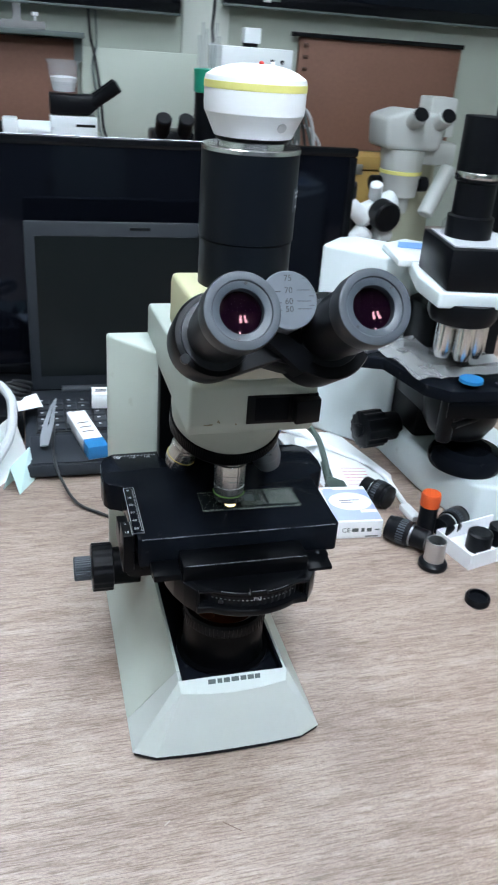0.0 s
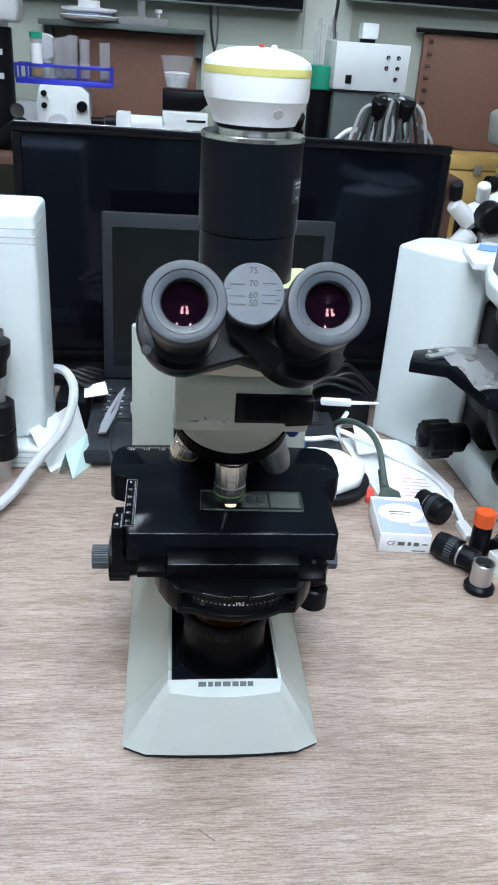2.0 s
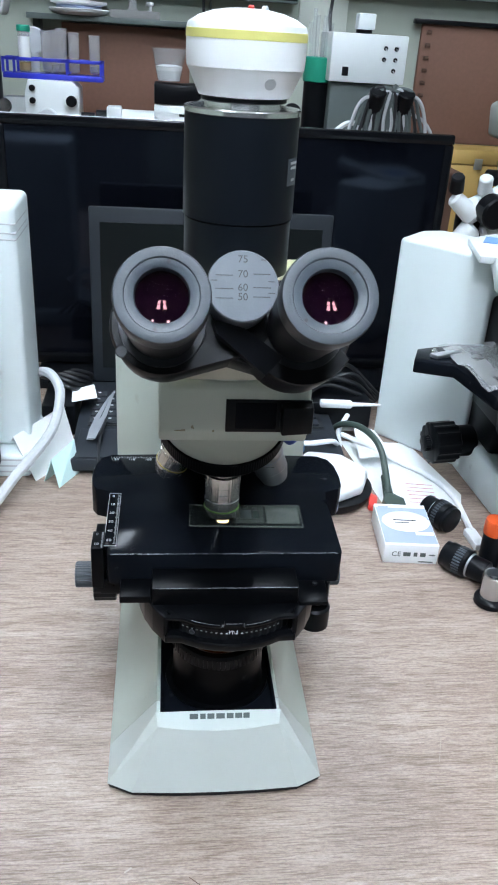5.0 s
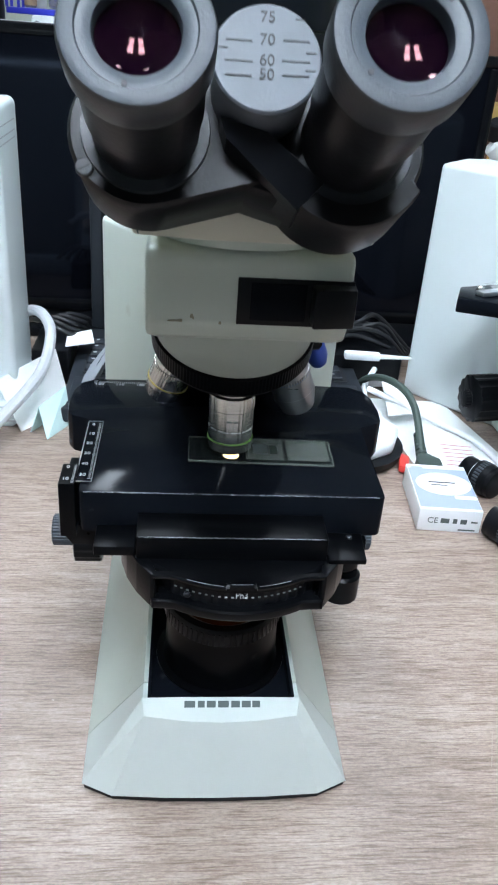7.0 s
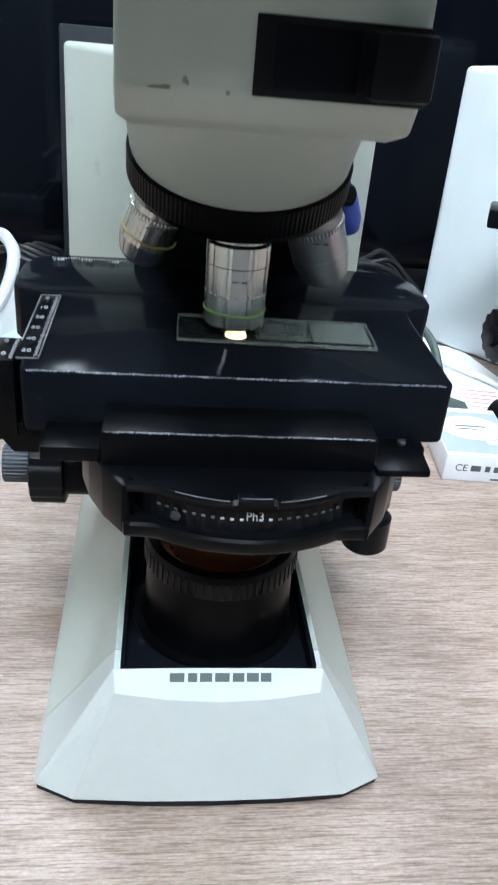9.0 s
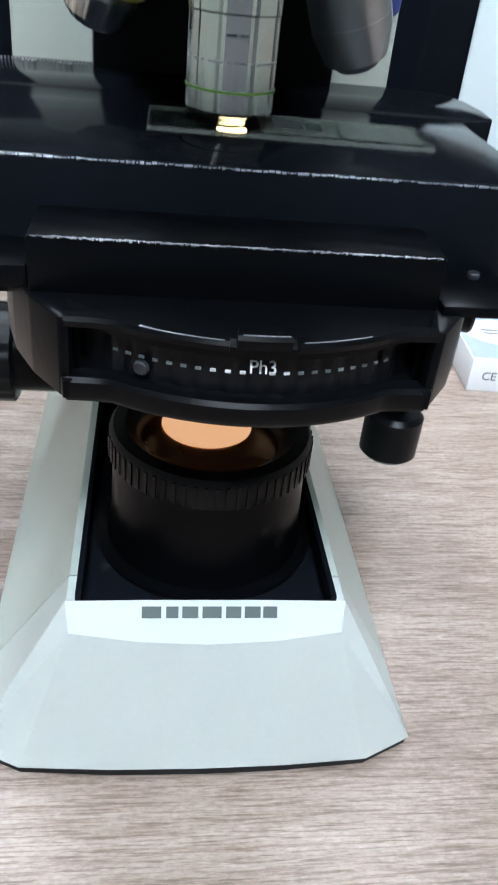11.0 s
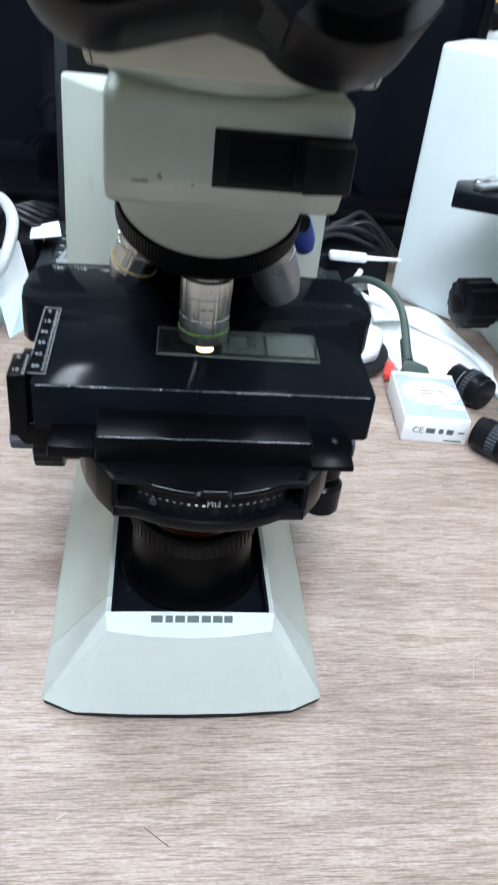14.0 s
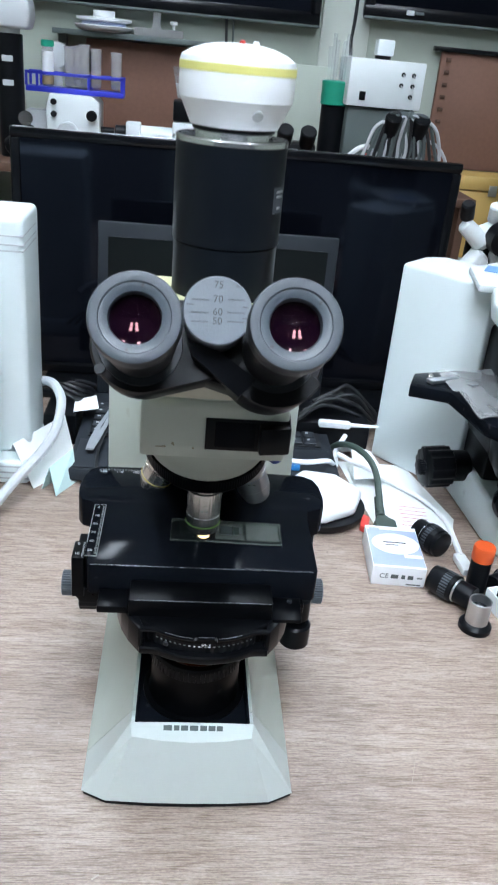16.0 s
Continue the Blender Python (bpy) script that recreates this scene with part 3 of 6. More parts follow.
    n = 48
    fr = Vector((0, -math.cos(tilt), -math.sin(tilt)))
    for k, (rad, up, mixz) in enumerate(((0.0408, 0.008, 0.0), (0.0412, 0.0085, 0.0), (0.0425, 0.018, 0.0), (0.043, 0.03, 1.0))):
        ring = []
        for i in range(n):
            a = 2 * math.pi * i / n
            p = C - AX * up + (Vector((1, 0, 0)) * math.sin(a) + fr * math.cos(a)) * rad
            if mixz:
                p = Vector((0.0430 * math.sin(a), 0.0470 - 0.0430 * math.cos(a), 0.2975))
            ring.append(p)
        cover.append(ring)
    nose = part("nosepiece", loft(cover), M_GREY, ms, "grey revolving nosepiece under the arm")
    part("turret_ring", knurl(C - AX * 0.0082, C + AX * 0.003, 0.0425, 140, 0.00022), M_SATIN, nose, "black knurled turret ring")
    part("turret_plate", lathe([(0.0415, 0.002), (0.040, 0.006), (0.032, 0.010), (0.001, 0.012)], C, AX), M_SATIN, nose)

    def objective(az, length, body, ring_mat, width, tip):
        a = radians(az)
        rad = fr * math.cos(a) + Vector((1, 0, 0)) * math.sin(a)
        p = C + AX * 0.008 + rad * 0.0290
        d = (AX * math.cos(tilt) + rad * math.sin(tilt)).normalized()
        barrel = lathe([(0.0105, -0.002), (0.0105, 0.003), (width, 0.004), (width, length * 0.30), (width * 0.985, length * 0.31), (width * 0.985, length * (0.68 if az else 0.90)), (width * (0.80 if az else 0.95), length * 0.92), (tip * (1.1 if az else 1.3), length * 0.95), (tip * 0.9, length)], p, d, seg=72)
        if body == M_CHROME:
            rnd = random.Random(int(az) + 200)
            wob = [1 + rnd.uniform(-0.018, 0.018) for _ in range(72)]
            fx, fy, fz = frame_of(d)
            for v in barrel.verts:
                q = v.co - p
                a_ = math.atan2(q.dot(fy), q.dot(fx)) % (2 * math.pi)
                k_ = wob[round(a_ / (2 * math.pi) * 72) % 72]
                v.co = p + fz * q.dot(fz) + (q - fz * q.dot(fz)) * k_
        o = part("objective", barrel, body, ms, {M_CHROME: "chrome objective", M_OBJECTIVE: "satin grey objective with blue ring"}.get(body, "blue cap in the turret"), 2 if body == M_CHROME else 35)
        h = length * (0.26 if body == M_OBJECTIVE else 0.58 if az else 0.76)
        part("colour_ring", lathe([(width, h), (width * 1.008 + 0.0001, h + 0.0001), (width * 1.008 + 0.0001, h + 0.0005), (width * 0.98, h + 0.0006)], p, d, cap=False), ring_mat, o)
        for gh in (0.58,):
            part("turned_line", lathe([(width * 0.98, length * gh), (width * 0.988, length * gh + 0.0001), (width * 0.988, length * gh + 0.0004), (width * 0.98, length * gh + 0.0005)], p, d, cap=False), M_STEEL, o)
        if az:
            part("grip_ring", knurl(p + d * length * 0.20, p + d * length * 0.30, width + 0.0004, 50, 0.0003), body, o)
        part("front_lens", rod(p + d * (length * 0.9), p + d * (length + 0.001), tip * 0.78, tip * 0.6), M_SATIN, o)
        part("engraving", bars([(-0.0015, 0, 0.0025, 0.0005), (0.0018, 0, 0.002, 0.0005)], Matrix.Translation(p + d * length * 0.42 + Vector((0, -width, 0))) @ pose(0, 0, 0, 90, 0, 0), 0.0002), M_LOGO, o)
    objective(0, 0.0380, M_CHROME, M_BAND_G, 0.0118, 0.0065)
    objective(-72, 0.029, M_CHROME, M_BAND_Y, 0.0112, 0.0075)
    objective(72, 0.035, M_OBJECTIVE, M_BAND_B, 0.0118, 0.0070)
    objective(-144, 0.022, M_CHROME, M_RED, 0.0112, 0.008)
    bc = part("blue_cap", lathe([(0.003, -0.0125), (0.0048, -0.0115), (0.0066, -0.006), (0.0066, 0.006), (0.0048, 0.0115), (0.003, 0.0125)], (0.0500, 0.110, 0.2440), (0.36, 0.3, -0.88), seg=28), M_CAPBLUE, nose, "blue plastic cap on the turret")
    part("cap_stem", rod((0.022, 0.088, 0.256), (0.050, 0.106, 0.250), 0.005), M_SATIN, bc)

    # stage
    half = [(0.0735, 0.006), (0.0755, 0.008), (0.0768, 0.070), (0.0775, 0.082), (0.082, 0.0845), (0.088, 0.087), (0.0915, 0.093), (0.0925, 0.105), (0.0915, 0.122), (0.088, 0.132), (0.080, 0.138), (0.04, 0.1395)]
    outline = half + [(-x, y) for x, y in reversed(half)]
    st = part("stage", prism(outline, "z", 0.1842, 0.2075, 0.0012, 2), M_GLOSS, ms, "gloss black mechanical stage with worn edges")
    part("worn_edge", worn_line((-0.0728, 0.0064, 0.20705), (0.0728, 0.0064, 0.20705), 0.00046, 0.003, 3), M_WORN, st, "bare metal worn edge")
    part("under_plate", box(-0.066, 0.068, 0.002, 0.12, 0.176, 0.1842, 0.001), M_SATIN, st)
    g = part("guide_block", box(-0.0467, 0.0448, -0.0152, 0.0058, 0.1832, 0.1966, 0.0008), M_SATIN, st)
    part("worn_edge", worn_line((-0.0458, -0.0149, 0.1963), (0.044, -0.0149, 0.1963), 0.00046, 0.0015, 4), M_WORN, g, "bare metal worn edge")
    part("wing_plate", box(-0.0668, -0.0472, -0.0125, 0.0058, 0.1834, 0.1888, 0.0007), M_SATIN, st)
    part("wing_plate", prism([(0.0453, -0.0175), (0.0640, -0.0172), (0.0655, 0.0056), (0.0453, 0.0058)], "z", 0.1836, 0.1864, 0.0006, 2), M_SATIN, st)
    for sx in (-0.056, 0.058):
        part("lock_screw", rod((sx, 0.0005, 0.1864), (sx, 0.0005, 0.1882), 0.0016, bevel=0.0004), M_SIDE, st)
    rule = part("scale_plate", box(-0.0776, -0.0700, 0.0145, 0.0785, 0.2070, 0.2081, 0.0003), M_GLOSS, st, "narrow scale plate with white figures")
    ticks = [(-0.0712, 0.017 + 0.0012 * i, 0.0010 if i % 5 else 0.0018, 0.00025) for i in range(50)]
    part("tick_marks", bars(ticks, pose(0, 0, 0.2082), 0.0001), M_MARK, rule)
    part("pale_edge", bars([(-0.0777, 0.0465, 0.0004, 0.064), (-0.0699, 0.0465, 0.0003, 0.064), (-0.0738, 0.0786, 0.0076, 0.0003), (-0.0738, 0.0144, 0.0076, 0.0003)], pose(0, 0, 0.2080), 0.0002), M_STEEL, rule)
    for i, s in enumerate(("0", "10", "20", "30", "40", "50")):
        write("figure", s, pose(-0.0748, 0.0745 - 0.0108 * i, 0.2082), 0.0034, M_MARK, rule)
    vb = part("vernier_block", box(-0.0855, -0.0775, 0.010, 0.030, 0.178, 0.2090, 0.0008), M_SATIN, st)
    part("vernier_carrier", prism([(-0.0855, 0.1965), (-0.0855, 0.180), (-0.080, 0.172), (-0.058, 0.172), (-0.058, 0.1836), (-0.0776, 0.1836), (-0.0776, 0.1965)], "y", 0.012, 0.058, 0.0006), M_SATIN, st, "black slanted vernier carrier under the stage edge")
    part("vernier_ticks", bars([(-0.0788, 0.0115 + 0.0011 * i, 0.0012, 0.00025) for i in range(16)], pose(0, 0, 0.2091), 0.0001), M_MARK, vb)
    write("figure", "0", pose(-0.0824, 0.0262, 0.2091), 0.0034, M_MARK, vb)
    write("figure", "10", pose(-0.0824, 0.0150, 0.2091), 0.0034, M_MARK, vb)
    part("rear_scale", bars([(-0.080 + 0.0012 * i, 0.1325 + (0.0004 if i % 5 else 0), 0.0003, 0.0016 if i % 5 else 0.0026) for i in range(30)], pose(0, 0, 0.2076), 0.0001), M_MARK, st)
    for i, s in enumerate(("120", "110", "100")):
        write("figure", s, pose(-0.077 + 0.0125 * i, 0.1295, 0.2077), 0.0036, M_MARK, st)
    part("stage_drive_knob", rod((0.0855, 0.106, 0.064), (0.0855, 0.106, 0.086), 0.0125, seg=36, bevel=0.002), M_BLACK, st, "black hanging stage drive knob")
    part("stage_drive_knob", rod((0.0855, 0.106, 0.090), (0.0855, 0.106, 0.112), 0.0100, seg=36, bevel=0.002), M_BLACK, st, "black hanging stage drive knob")
    part("drive_shaft", rod((0.0855, 0.106, 0.080), (0.0855, 0.106, 0.186), 0.0045), M_SATIN, st)
    # condenser: open front slot that shows the turret wheel
    CC = (0.002, 0.022, 0.0)
    cond = part("condenser", lathe([(0.012, 0.1805), (0.0578, 0.1805), (0.0580, 0.1830), (0.0565, 0.1842), (0.012, 0.1842)], CC, seg=72), M_SATIN, ms, "black phase-contrast condenser under the stage")
    part("lower_plate", lathe([(0.02, 0.1590), (0.036, 0.1590), (0.0505, 0.1640), (0.0580, 0.1680), (0.0583, 0.1700), (0.056, 0.1710), (0.02, 0.1710)], CC, seg=72), M_SATIN, cond)
    cheek = lathe([(0.05, 0.1645), (0.0570, 0.1670), (0.0580, 0.1705), (0.0580, 0.1815), (0.0500, 0.1815), (0.05, 0.1645)], CC, seg=60, a0=-50, a1=230)
    part("cheek", cheek, M_BLACK, cond)
    wheel = part("turret_wheel", knurl(Vector(CC) + Vector((0, 0, 0.1700)), Vector(CC) + Vector((0, 0, 0.1803)), 0.0556, 64, 0.0007), M_BLACK, cond)
    for i in range(-10, 11):
        if i:
            part("tick_mark", bars([(0, 0, 0.0012, 0.0006)], pose(CC[0], CC[1], 0.1763, 0, 0, i * 3.2) @ pose(0, -0.0558, 0, 80, 0, 0), 0.0002), M_MARK if -4 < i < 3 else M_CABLEDK, wheel)
    write("setting", "Ph3", pose(CC[0] + 0.0010, CC[1] - 0.0562, 0.1778, 62, 0, 0), 0.0040, M_MARK, wheel, 0.0003, "white setting mark Ph3")
    arc = lambda r, a0, a1, n: [(CC[0] + r * math.cos(radians(a0 + (a1 - a0) * k / n)), CC[1] + r * math.sin(radians(a0 + (a1 - a0) * k / n))) for k in range(n + 1)]
    left, right = (CC[0] - 0.0400, CC[1] - 0.0492), (CC[0] + 0.0400, CC[1] - 0.0492)
    lt, rt = (CC[0] - 0.0345, CC[1] - 0.0494), (CC[0] + 0.0345, CC[1] - 0.0494)
    bar = [(-0.0022, 0.1818), (0.0006, 0.1822), (0.0010, 0.1836), (0.0004, 0.1845), (-0.0022, 0.1846)]
    part("upper_rim", swept([left, lt] + arc(0.0580, 240, 263.5, 12), bar), M_SATIN, cond, "raised rim over the slot")
    part("upper_rim", swept(arc(0.0580, 277.5, 300, 12) + [rt, right], bar), M_SATIN, cond, "raised rim over the slot")
    part("stop_tab", swept(arc(0.0583, 265, 276, 8), [(-0.003, 0.1828), (0.0006, 0.1830), (0.0010, 0.1852), (0.0004, 0.1861), (-0.003, 0.1862)]), M_SATIN, cond)
    # pale wires along the rims: worn metal and painted-in specular highlights together
    for a0, a1 in ((245, 262.5), (266, 275.5), (278.5, 294)):
        zz, rr = (0.1862, 0.0586) if a0 == 266 else (0.1846, 0.0583)
        part("worn_edge", cable([(x, y, zz) for x, y in arc(rr, a0, a1, 5)], 0.00014, 5, 4), M_WORN, cond, "worn rim line that also carries the rim's highlight in its pale colour")
    part("lower_rim", swept([left, lt] + arc(0.0582, 239, 301, 30) + [rt, right], [(-0.0030, 0.1645), (0.0004, 0.1647), (0.0014, 0.1662), (0.0014, 0.1696), (0.0006, 0.1706), (-0.0030, 0.1709)]), M_SATIN, cond)
    for s in (-1, 1):
        corner = [(0.0385, -0.0470), (0.0392, -0.0494), (0.0412, -0.0494), (0.0482, -0.0395), (0.0535, -0.0285), (0.0570, -0.0160), (0.0582, -0.0040), (0.0520, -0.0040), (0.0400, -0.0420)]
        part("side_housing", prism([(CC[0] + s * x, CC[1] + y) for x, y in corner], "z", 0.1655, 0.1842, 0.0006), M_SATIN, cond, "black corner of the condenser housing")
        part("corner_lug", prism([(CC[0] + s * x, CC[1] + y) for x, y in ((0.0350, -0.0488), (0.0405, -0.0512), (0.0412, -0.0490), (0.0360, -0.0460))], "z", 0.1658, 0.1704, 0.0004), M_SATIN, cond)
    part("clamp_screw", rod((CC[0] - 0.0238, CC[1] - 0.0502, 0.1742), (CC[0] - 0.0244, CC[1] - 0.0516, 0.1740), 0.0017, bevel=0.0003), M_SIDE, cond)
    part("lens_mount", lathe([(0.026, 0.143), (0.030, 0.146), (0.034, 0.168)], (0.001, 0.043, 0)), M_SATIN, cond)
    part("aperture_lever", rod((0.045, 0.012, 0.1755), (0.058, 0.002, 0.1740), 0.0018, bevel=0.0005), M_SATIN, cond)
    part("centring_knob", rod((0.055, 0.02, 0.170), (0.068, 0.016, 0.170), 0.005, bevel=0.0008), M_BLACK, cond)
    # lamp collector: ribbed ring, warm lit bore
    o = (0.001, 0.045, 0)
    col = part("field_lens_housing", lathe([(0.0385, 0.0694), (0.0385, 0.0712), (0.0345, 0.0718), (0.0335, 0.076), (0.0322, 0.112), (0.030, 0.1125)], o, cap=False), M_SATIN, ms, "black field lens housing in the base well")
    part("grip_ring", lathe([(0.0332, 0.1035), (0.0338, 0.1045), (0.0338, 0.1125), (0.0325, 0.1145), (0.0285, 0.1150), (0.0250, 0.1120), (0.0232, 0.1095), (0.0226, 0.104)], o, cap=False), M_BLACK, col)
    rib = bmesh.new()
    for i in range(64):
        b = box(-0.0006, 0.0006, 0.0336, 0.0342, 0.1045, 0.1125)
        b.transform(pose(o[0], o[1], 0, 0, 0, i * 360 / 64))
        join(rib, b)
    part("grip_ribs", rib, M_BLACK, col)
    part("bore", lathe([(0.0226, 0.1050), (0.0220, 0.101), (0.0215, 0.092)], o, cap=False), M_COPPER, col, "warm copper-lit bore")
    fl_ = part("field_lens", lathe([(0.0230, 0.1072), (0.0190, 0.1082), (0.0130, 0.1088), (0.0001, 0.1090)], o, seg=48, cap=False), M_COPPER, col, "copper-toned field lens with a warm lit middle")
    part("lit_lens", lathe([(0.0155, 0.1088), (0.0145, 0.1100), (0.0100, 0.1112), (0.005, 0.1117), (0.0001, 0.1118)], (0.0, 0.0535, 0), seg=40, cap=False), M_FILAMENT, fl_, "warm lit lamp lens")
    part("lower_lens", lathe([(0.0185, 0.1428), (0.001, 0.1426)], (0.001, 0.043, 0), cap=False), M_BORE, cond)
    # light that leaves the condenser's top lens
    part("condenser_top_lens", lathe([(0.0042, 0.2074), (0.0040, 0.2079), (0.001, 0.20795)], (0.0, 0.0452, 0), seg=24), M_SPOT, cond, "small bright warm light spot")

    # head: mount plate, prism body, hinge, two barrels
    hd = part("head_mount", lathe([(0.0440, 0.3285), (0.0445, 0.331), (0.0470, 0.3315), (0.0475, 0.3375), (0.0465, 0.339)], (-0.002, 0.045, 0)), M_GREY, ms, "grey dovetail head mount")
    part("dovetail_ring", lathe([(0.0452, 0.3288), (0.0452, 0.3312)], (-0.002, 0.045, 0), cap=False), M_GREY, hd)
    part("prism_body", prism([(-0.012, 0.338), (0.092, 0.338), (0.092, 0.371), (0.086, 0.3770), (0.020, 0.3790), (0.010, 0.377), (-0.012, 0.362)], "x", -0.0425, 0.0470, 0.004, 3), M_IVORY, ms, "yellowed ivory prism body")
    hf = part("head_front", prism([(-0.0478, 0.3374), (-0.020, 0.3364), (0.018, 0.3364), (0.0453, 0.3374), (0.0500, 0.3560), (-0.0520, 0.3560)], "y", -0.0175, -0.0035, 0.0015, 2), M_CREAM, ms, "grey-cream front panel with faint seams")
    for sx in (-1, 1):
        part("seam", loft([[(sx * a - 0.001 + o, -0.0178, z) for o in (-0.0003, 0.0003)] + [(sx * a - 0.001 + o, -0.0170, z) for o in (0.0003, -0.0003)] for a, z in ((0.0446, 0.3380), (0.0485, 0.3555))]), M_CABLEDK, hf)
    part("label_bars", bars([(0.0255, 0.3442, 0.0135, 0.0016), (0.0255, 0.3462, 0.0125, 0.0012)], pose(0, -0.0177, 0, 90), 0.0002), M_LOGO, hf)
    th = radians(30)
    D, U = Vector((0, -math.cos(th), math.sin(th))), Vector((0, math.sin(th), math.cos(th)))
    basis = Matrix((Vector((1, 0, 0)), U, D)).transposed().to_4x4()

    def lobe(ec, shift, parent_name, depth0, depth1):
        """Prism lobe between the hinge and one barrel, in the plane across the barrels."""
        m = Matrix.Translation(ec) @ basis
        hx, hu = shift
        rings = []
        for dd, grow in ((depth1, -0.006), (depth1 + 0.006, -0.001), (depth0 - 0.002, 0.0), (depth0, -0.0012)):
            pts = hull_ring((0, -0.0005), 0.0245 + grow, (hx, hu), 0.0185 + grow * 0.6)
            rings.append([m @ Vector((p.x, p.y, dd)) for p in pts])
        return m, part(parent_name, loft(rings), M_BLACK, ms, "black prism lobe of the binocular head")
    hinge = Vector((-0.0060, -0.0680, 0.4030))
    for ec, shift, d0, d1, side in ((Vector((-0.0412, -0.1055, 0.4096)), (0.034, 0.0035), -0.059, -0.094, -1), (Vector((0.0246, -0.1110, 0.4127)), (-0.031, 0.0025), -0.067, -0.102, 1)):
        m, lb = lobe(ec, shift, "prism_lobe", d0, d1)
        P = lambda x, u, dd: m @ Vector((x, u, dd))
        part("crescent_face", loft([[P(0.0205 * math.cos(a), 0.0205 * math.sin(a) - 0.0005, d0 - 0.001) for a in (2 * math.pi * i / 40 for i in range(40))], [P(0.0200 * math.cos(a), 0.0200 * math.sin(a) - 0.0005, d0 + 0.0016) for a in (2 * math.pi * i / 40 for i in range(40))]]), M_SIDE, lb)
        sc = P(side * 0.0185, -0.0135, d0)
        part("screw", rod(sc - D * 0.001, sc + D * 0.0016, 0.0029, bevel=0.0005), M_SIDE, lb)
        part("screw_slot", bars([(0, 0, 0.0040, 0.0006), (0, 0, 0.0006, 0.0040)], Matrix.Translation(sc + D * 0.0017) @ basis @ pose(0, 0, 0, 0, 0, 30), 0.0002), M_PRINT, lb)
        eye = part("eyepiece", lathe([(0.0168, d0 + 0.001), (0.0168, -0.042), (0.0178, -0.041), (0.0178, -0.018), (0.0174, -0.0155), (0.0174, -0.0145)], ec, D), M_BLACK, ms, "black wide-field eyepiece with a grey rim")
        part("eyecup", lathe([(0.0193, -0.0010), (0.0191, -0.0003), (0.0178, 0.0), (0.0152, -0.0003), (0.0148, -0.0010)], ec, D, seg=64, cap=False), M_RUBBER, eye, "grey rubber eyecup rim")
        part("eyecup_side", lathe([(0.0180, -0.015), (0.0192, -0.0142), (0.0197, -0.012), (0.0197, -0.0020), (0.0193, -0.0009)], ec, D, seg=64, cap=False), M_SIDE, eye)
        part("rim_ring", lathe([(0.0148, -0.0012), (0.0130, -0.0013), (0.0112, -0.0020), (0.0107, -0.0042), (0.0109, -0.0068)], ec, D, seg=64, cap=False), M_CUP, eye)
        for a in (62, 242):
            q = P(0.0138 * math.cos(radians(a - side * 17)), 0.0138 * math.sin(radians(a - side * 17)), -0.0012)
            part("spanner_hole", rod(q - D * 0.0004, q + D * 0.0003, 0.00075, seg=12), M_PRINT, eye)
        lens = part("eye_lens", lathe([(0.0109 * k / 12 + 0.0001, -0.0062 + 0.0042 * (1 - (k / 12) ** 2)) for k in range(12, -1, -1)], ec, D, seg=48, cap=False), M_LENSFRONT, eye, "clear coated eye lens")
        part("inner_lens", lathe([(0.0109 * k / 12 + 0.0001, -0.0066 - 0.0036 * (1 - (k / 12) ** 2)) for k in range(12, -1, -1)], ec, D, seg=48, cap=False), M_LENS, lens, "dark violet inner lens surface")
    hg = part("hinge", lathe([(0.0150, -0.055), (0.0154, -0.006), (0.0159, -0.005), (0.0161, -0.0008), (0.0155, 0.0), (0.0005, 0.0)], hinge, D, seg=64), M_DISC, ms, "grey round interpupillary scale disc")
    hm = Matrix.Translation(hinge) @ basis
    for s, u in (("75", 0.0118), ("70", 0.0052), ("60", -0.0008), ("50", -0.0050)):
        write("figure", s, hm @ pose(0, u, 0.0002), 0.0046, M_PRINT, hg)
    lines = []
    for u, l in ((0.0052, 0.0085), (-0.0008, 0.0090), (-0.0050, 0.0085)):
        lines += [(-0.0082, u - 0.0006, l * 0.9, 0.00035), (0.0084, u + 0.0002, l * 0.9, 0.00035)]
    lines += [(0.0095, 0.0118, 0.003, 0.0003), (-0.0128, 0.0022, 0.003, 0.0003), (0.0128, 0.0022, 0.003, 0.0003), (0.0128, -0.003, 0.003, 0.0003)]
    part("scale_lines", bars(lines, hm @ pose(0, 0, 0.0002), 0.00015), M_PRINT, hg)
    # strap that runs from the hinge to one lobe
    strap = [hm @ Vector(p) for p in ((-0.0125, -0.0125, -0.012), (-0.0105, -0.0190, -0.012), (0.0130, -0.0365, -0.0225), (0.0215, -0.0275, -0.0225), (0.002, -0.0165, -0.012))]
    strap2 = [p - D * 0.02 for p in strap]
    band = []
    for k in range(25):
        w = radians(202 + 128 * k / 24)
        ou, iu = Vector((0.0306 + 0.0262 * math.cos(w), -0.0150 + 0.0262 * math.sin(w), 0)), Vector((0.0306 + 0.0205 * math.cos(w), -0.0131 + 0.0205 * math.sin(w), 0))
        band.append([hm @ (v + Vector((0, 0, dd))) for v, dd in ((ou, -0.055), (ou, -0.0240), (ou.lerp(iu, 0.1), -0.0228), (iu, -0.0228), (iu, -0.055))])
    part("lobe_band", loft(band), M_BLACK, hg, "black lower rim of the prism lobe")
    part("hinge_strap", loft([strap2, strap]), M_BLACK, hg)

    # photo tube
    pt = part("photo_tube", lathe([(0.0305, 0.375), (0.0305, 0.390), (0.0305, 0.4085), (0.0298, 0.4088), (0.0298, 0.4093), (0.0314, 0.4097), (0.0314, 0.4633), (0.030, 0.4638)], (0.0008, 0.055, 0), seg=64), M_TUBE, ms, "dark grey photo tube")
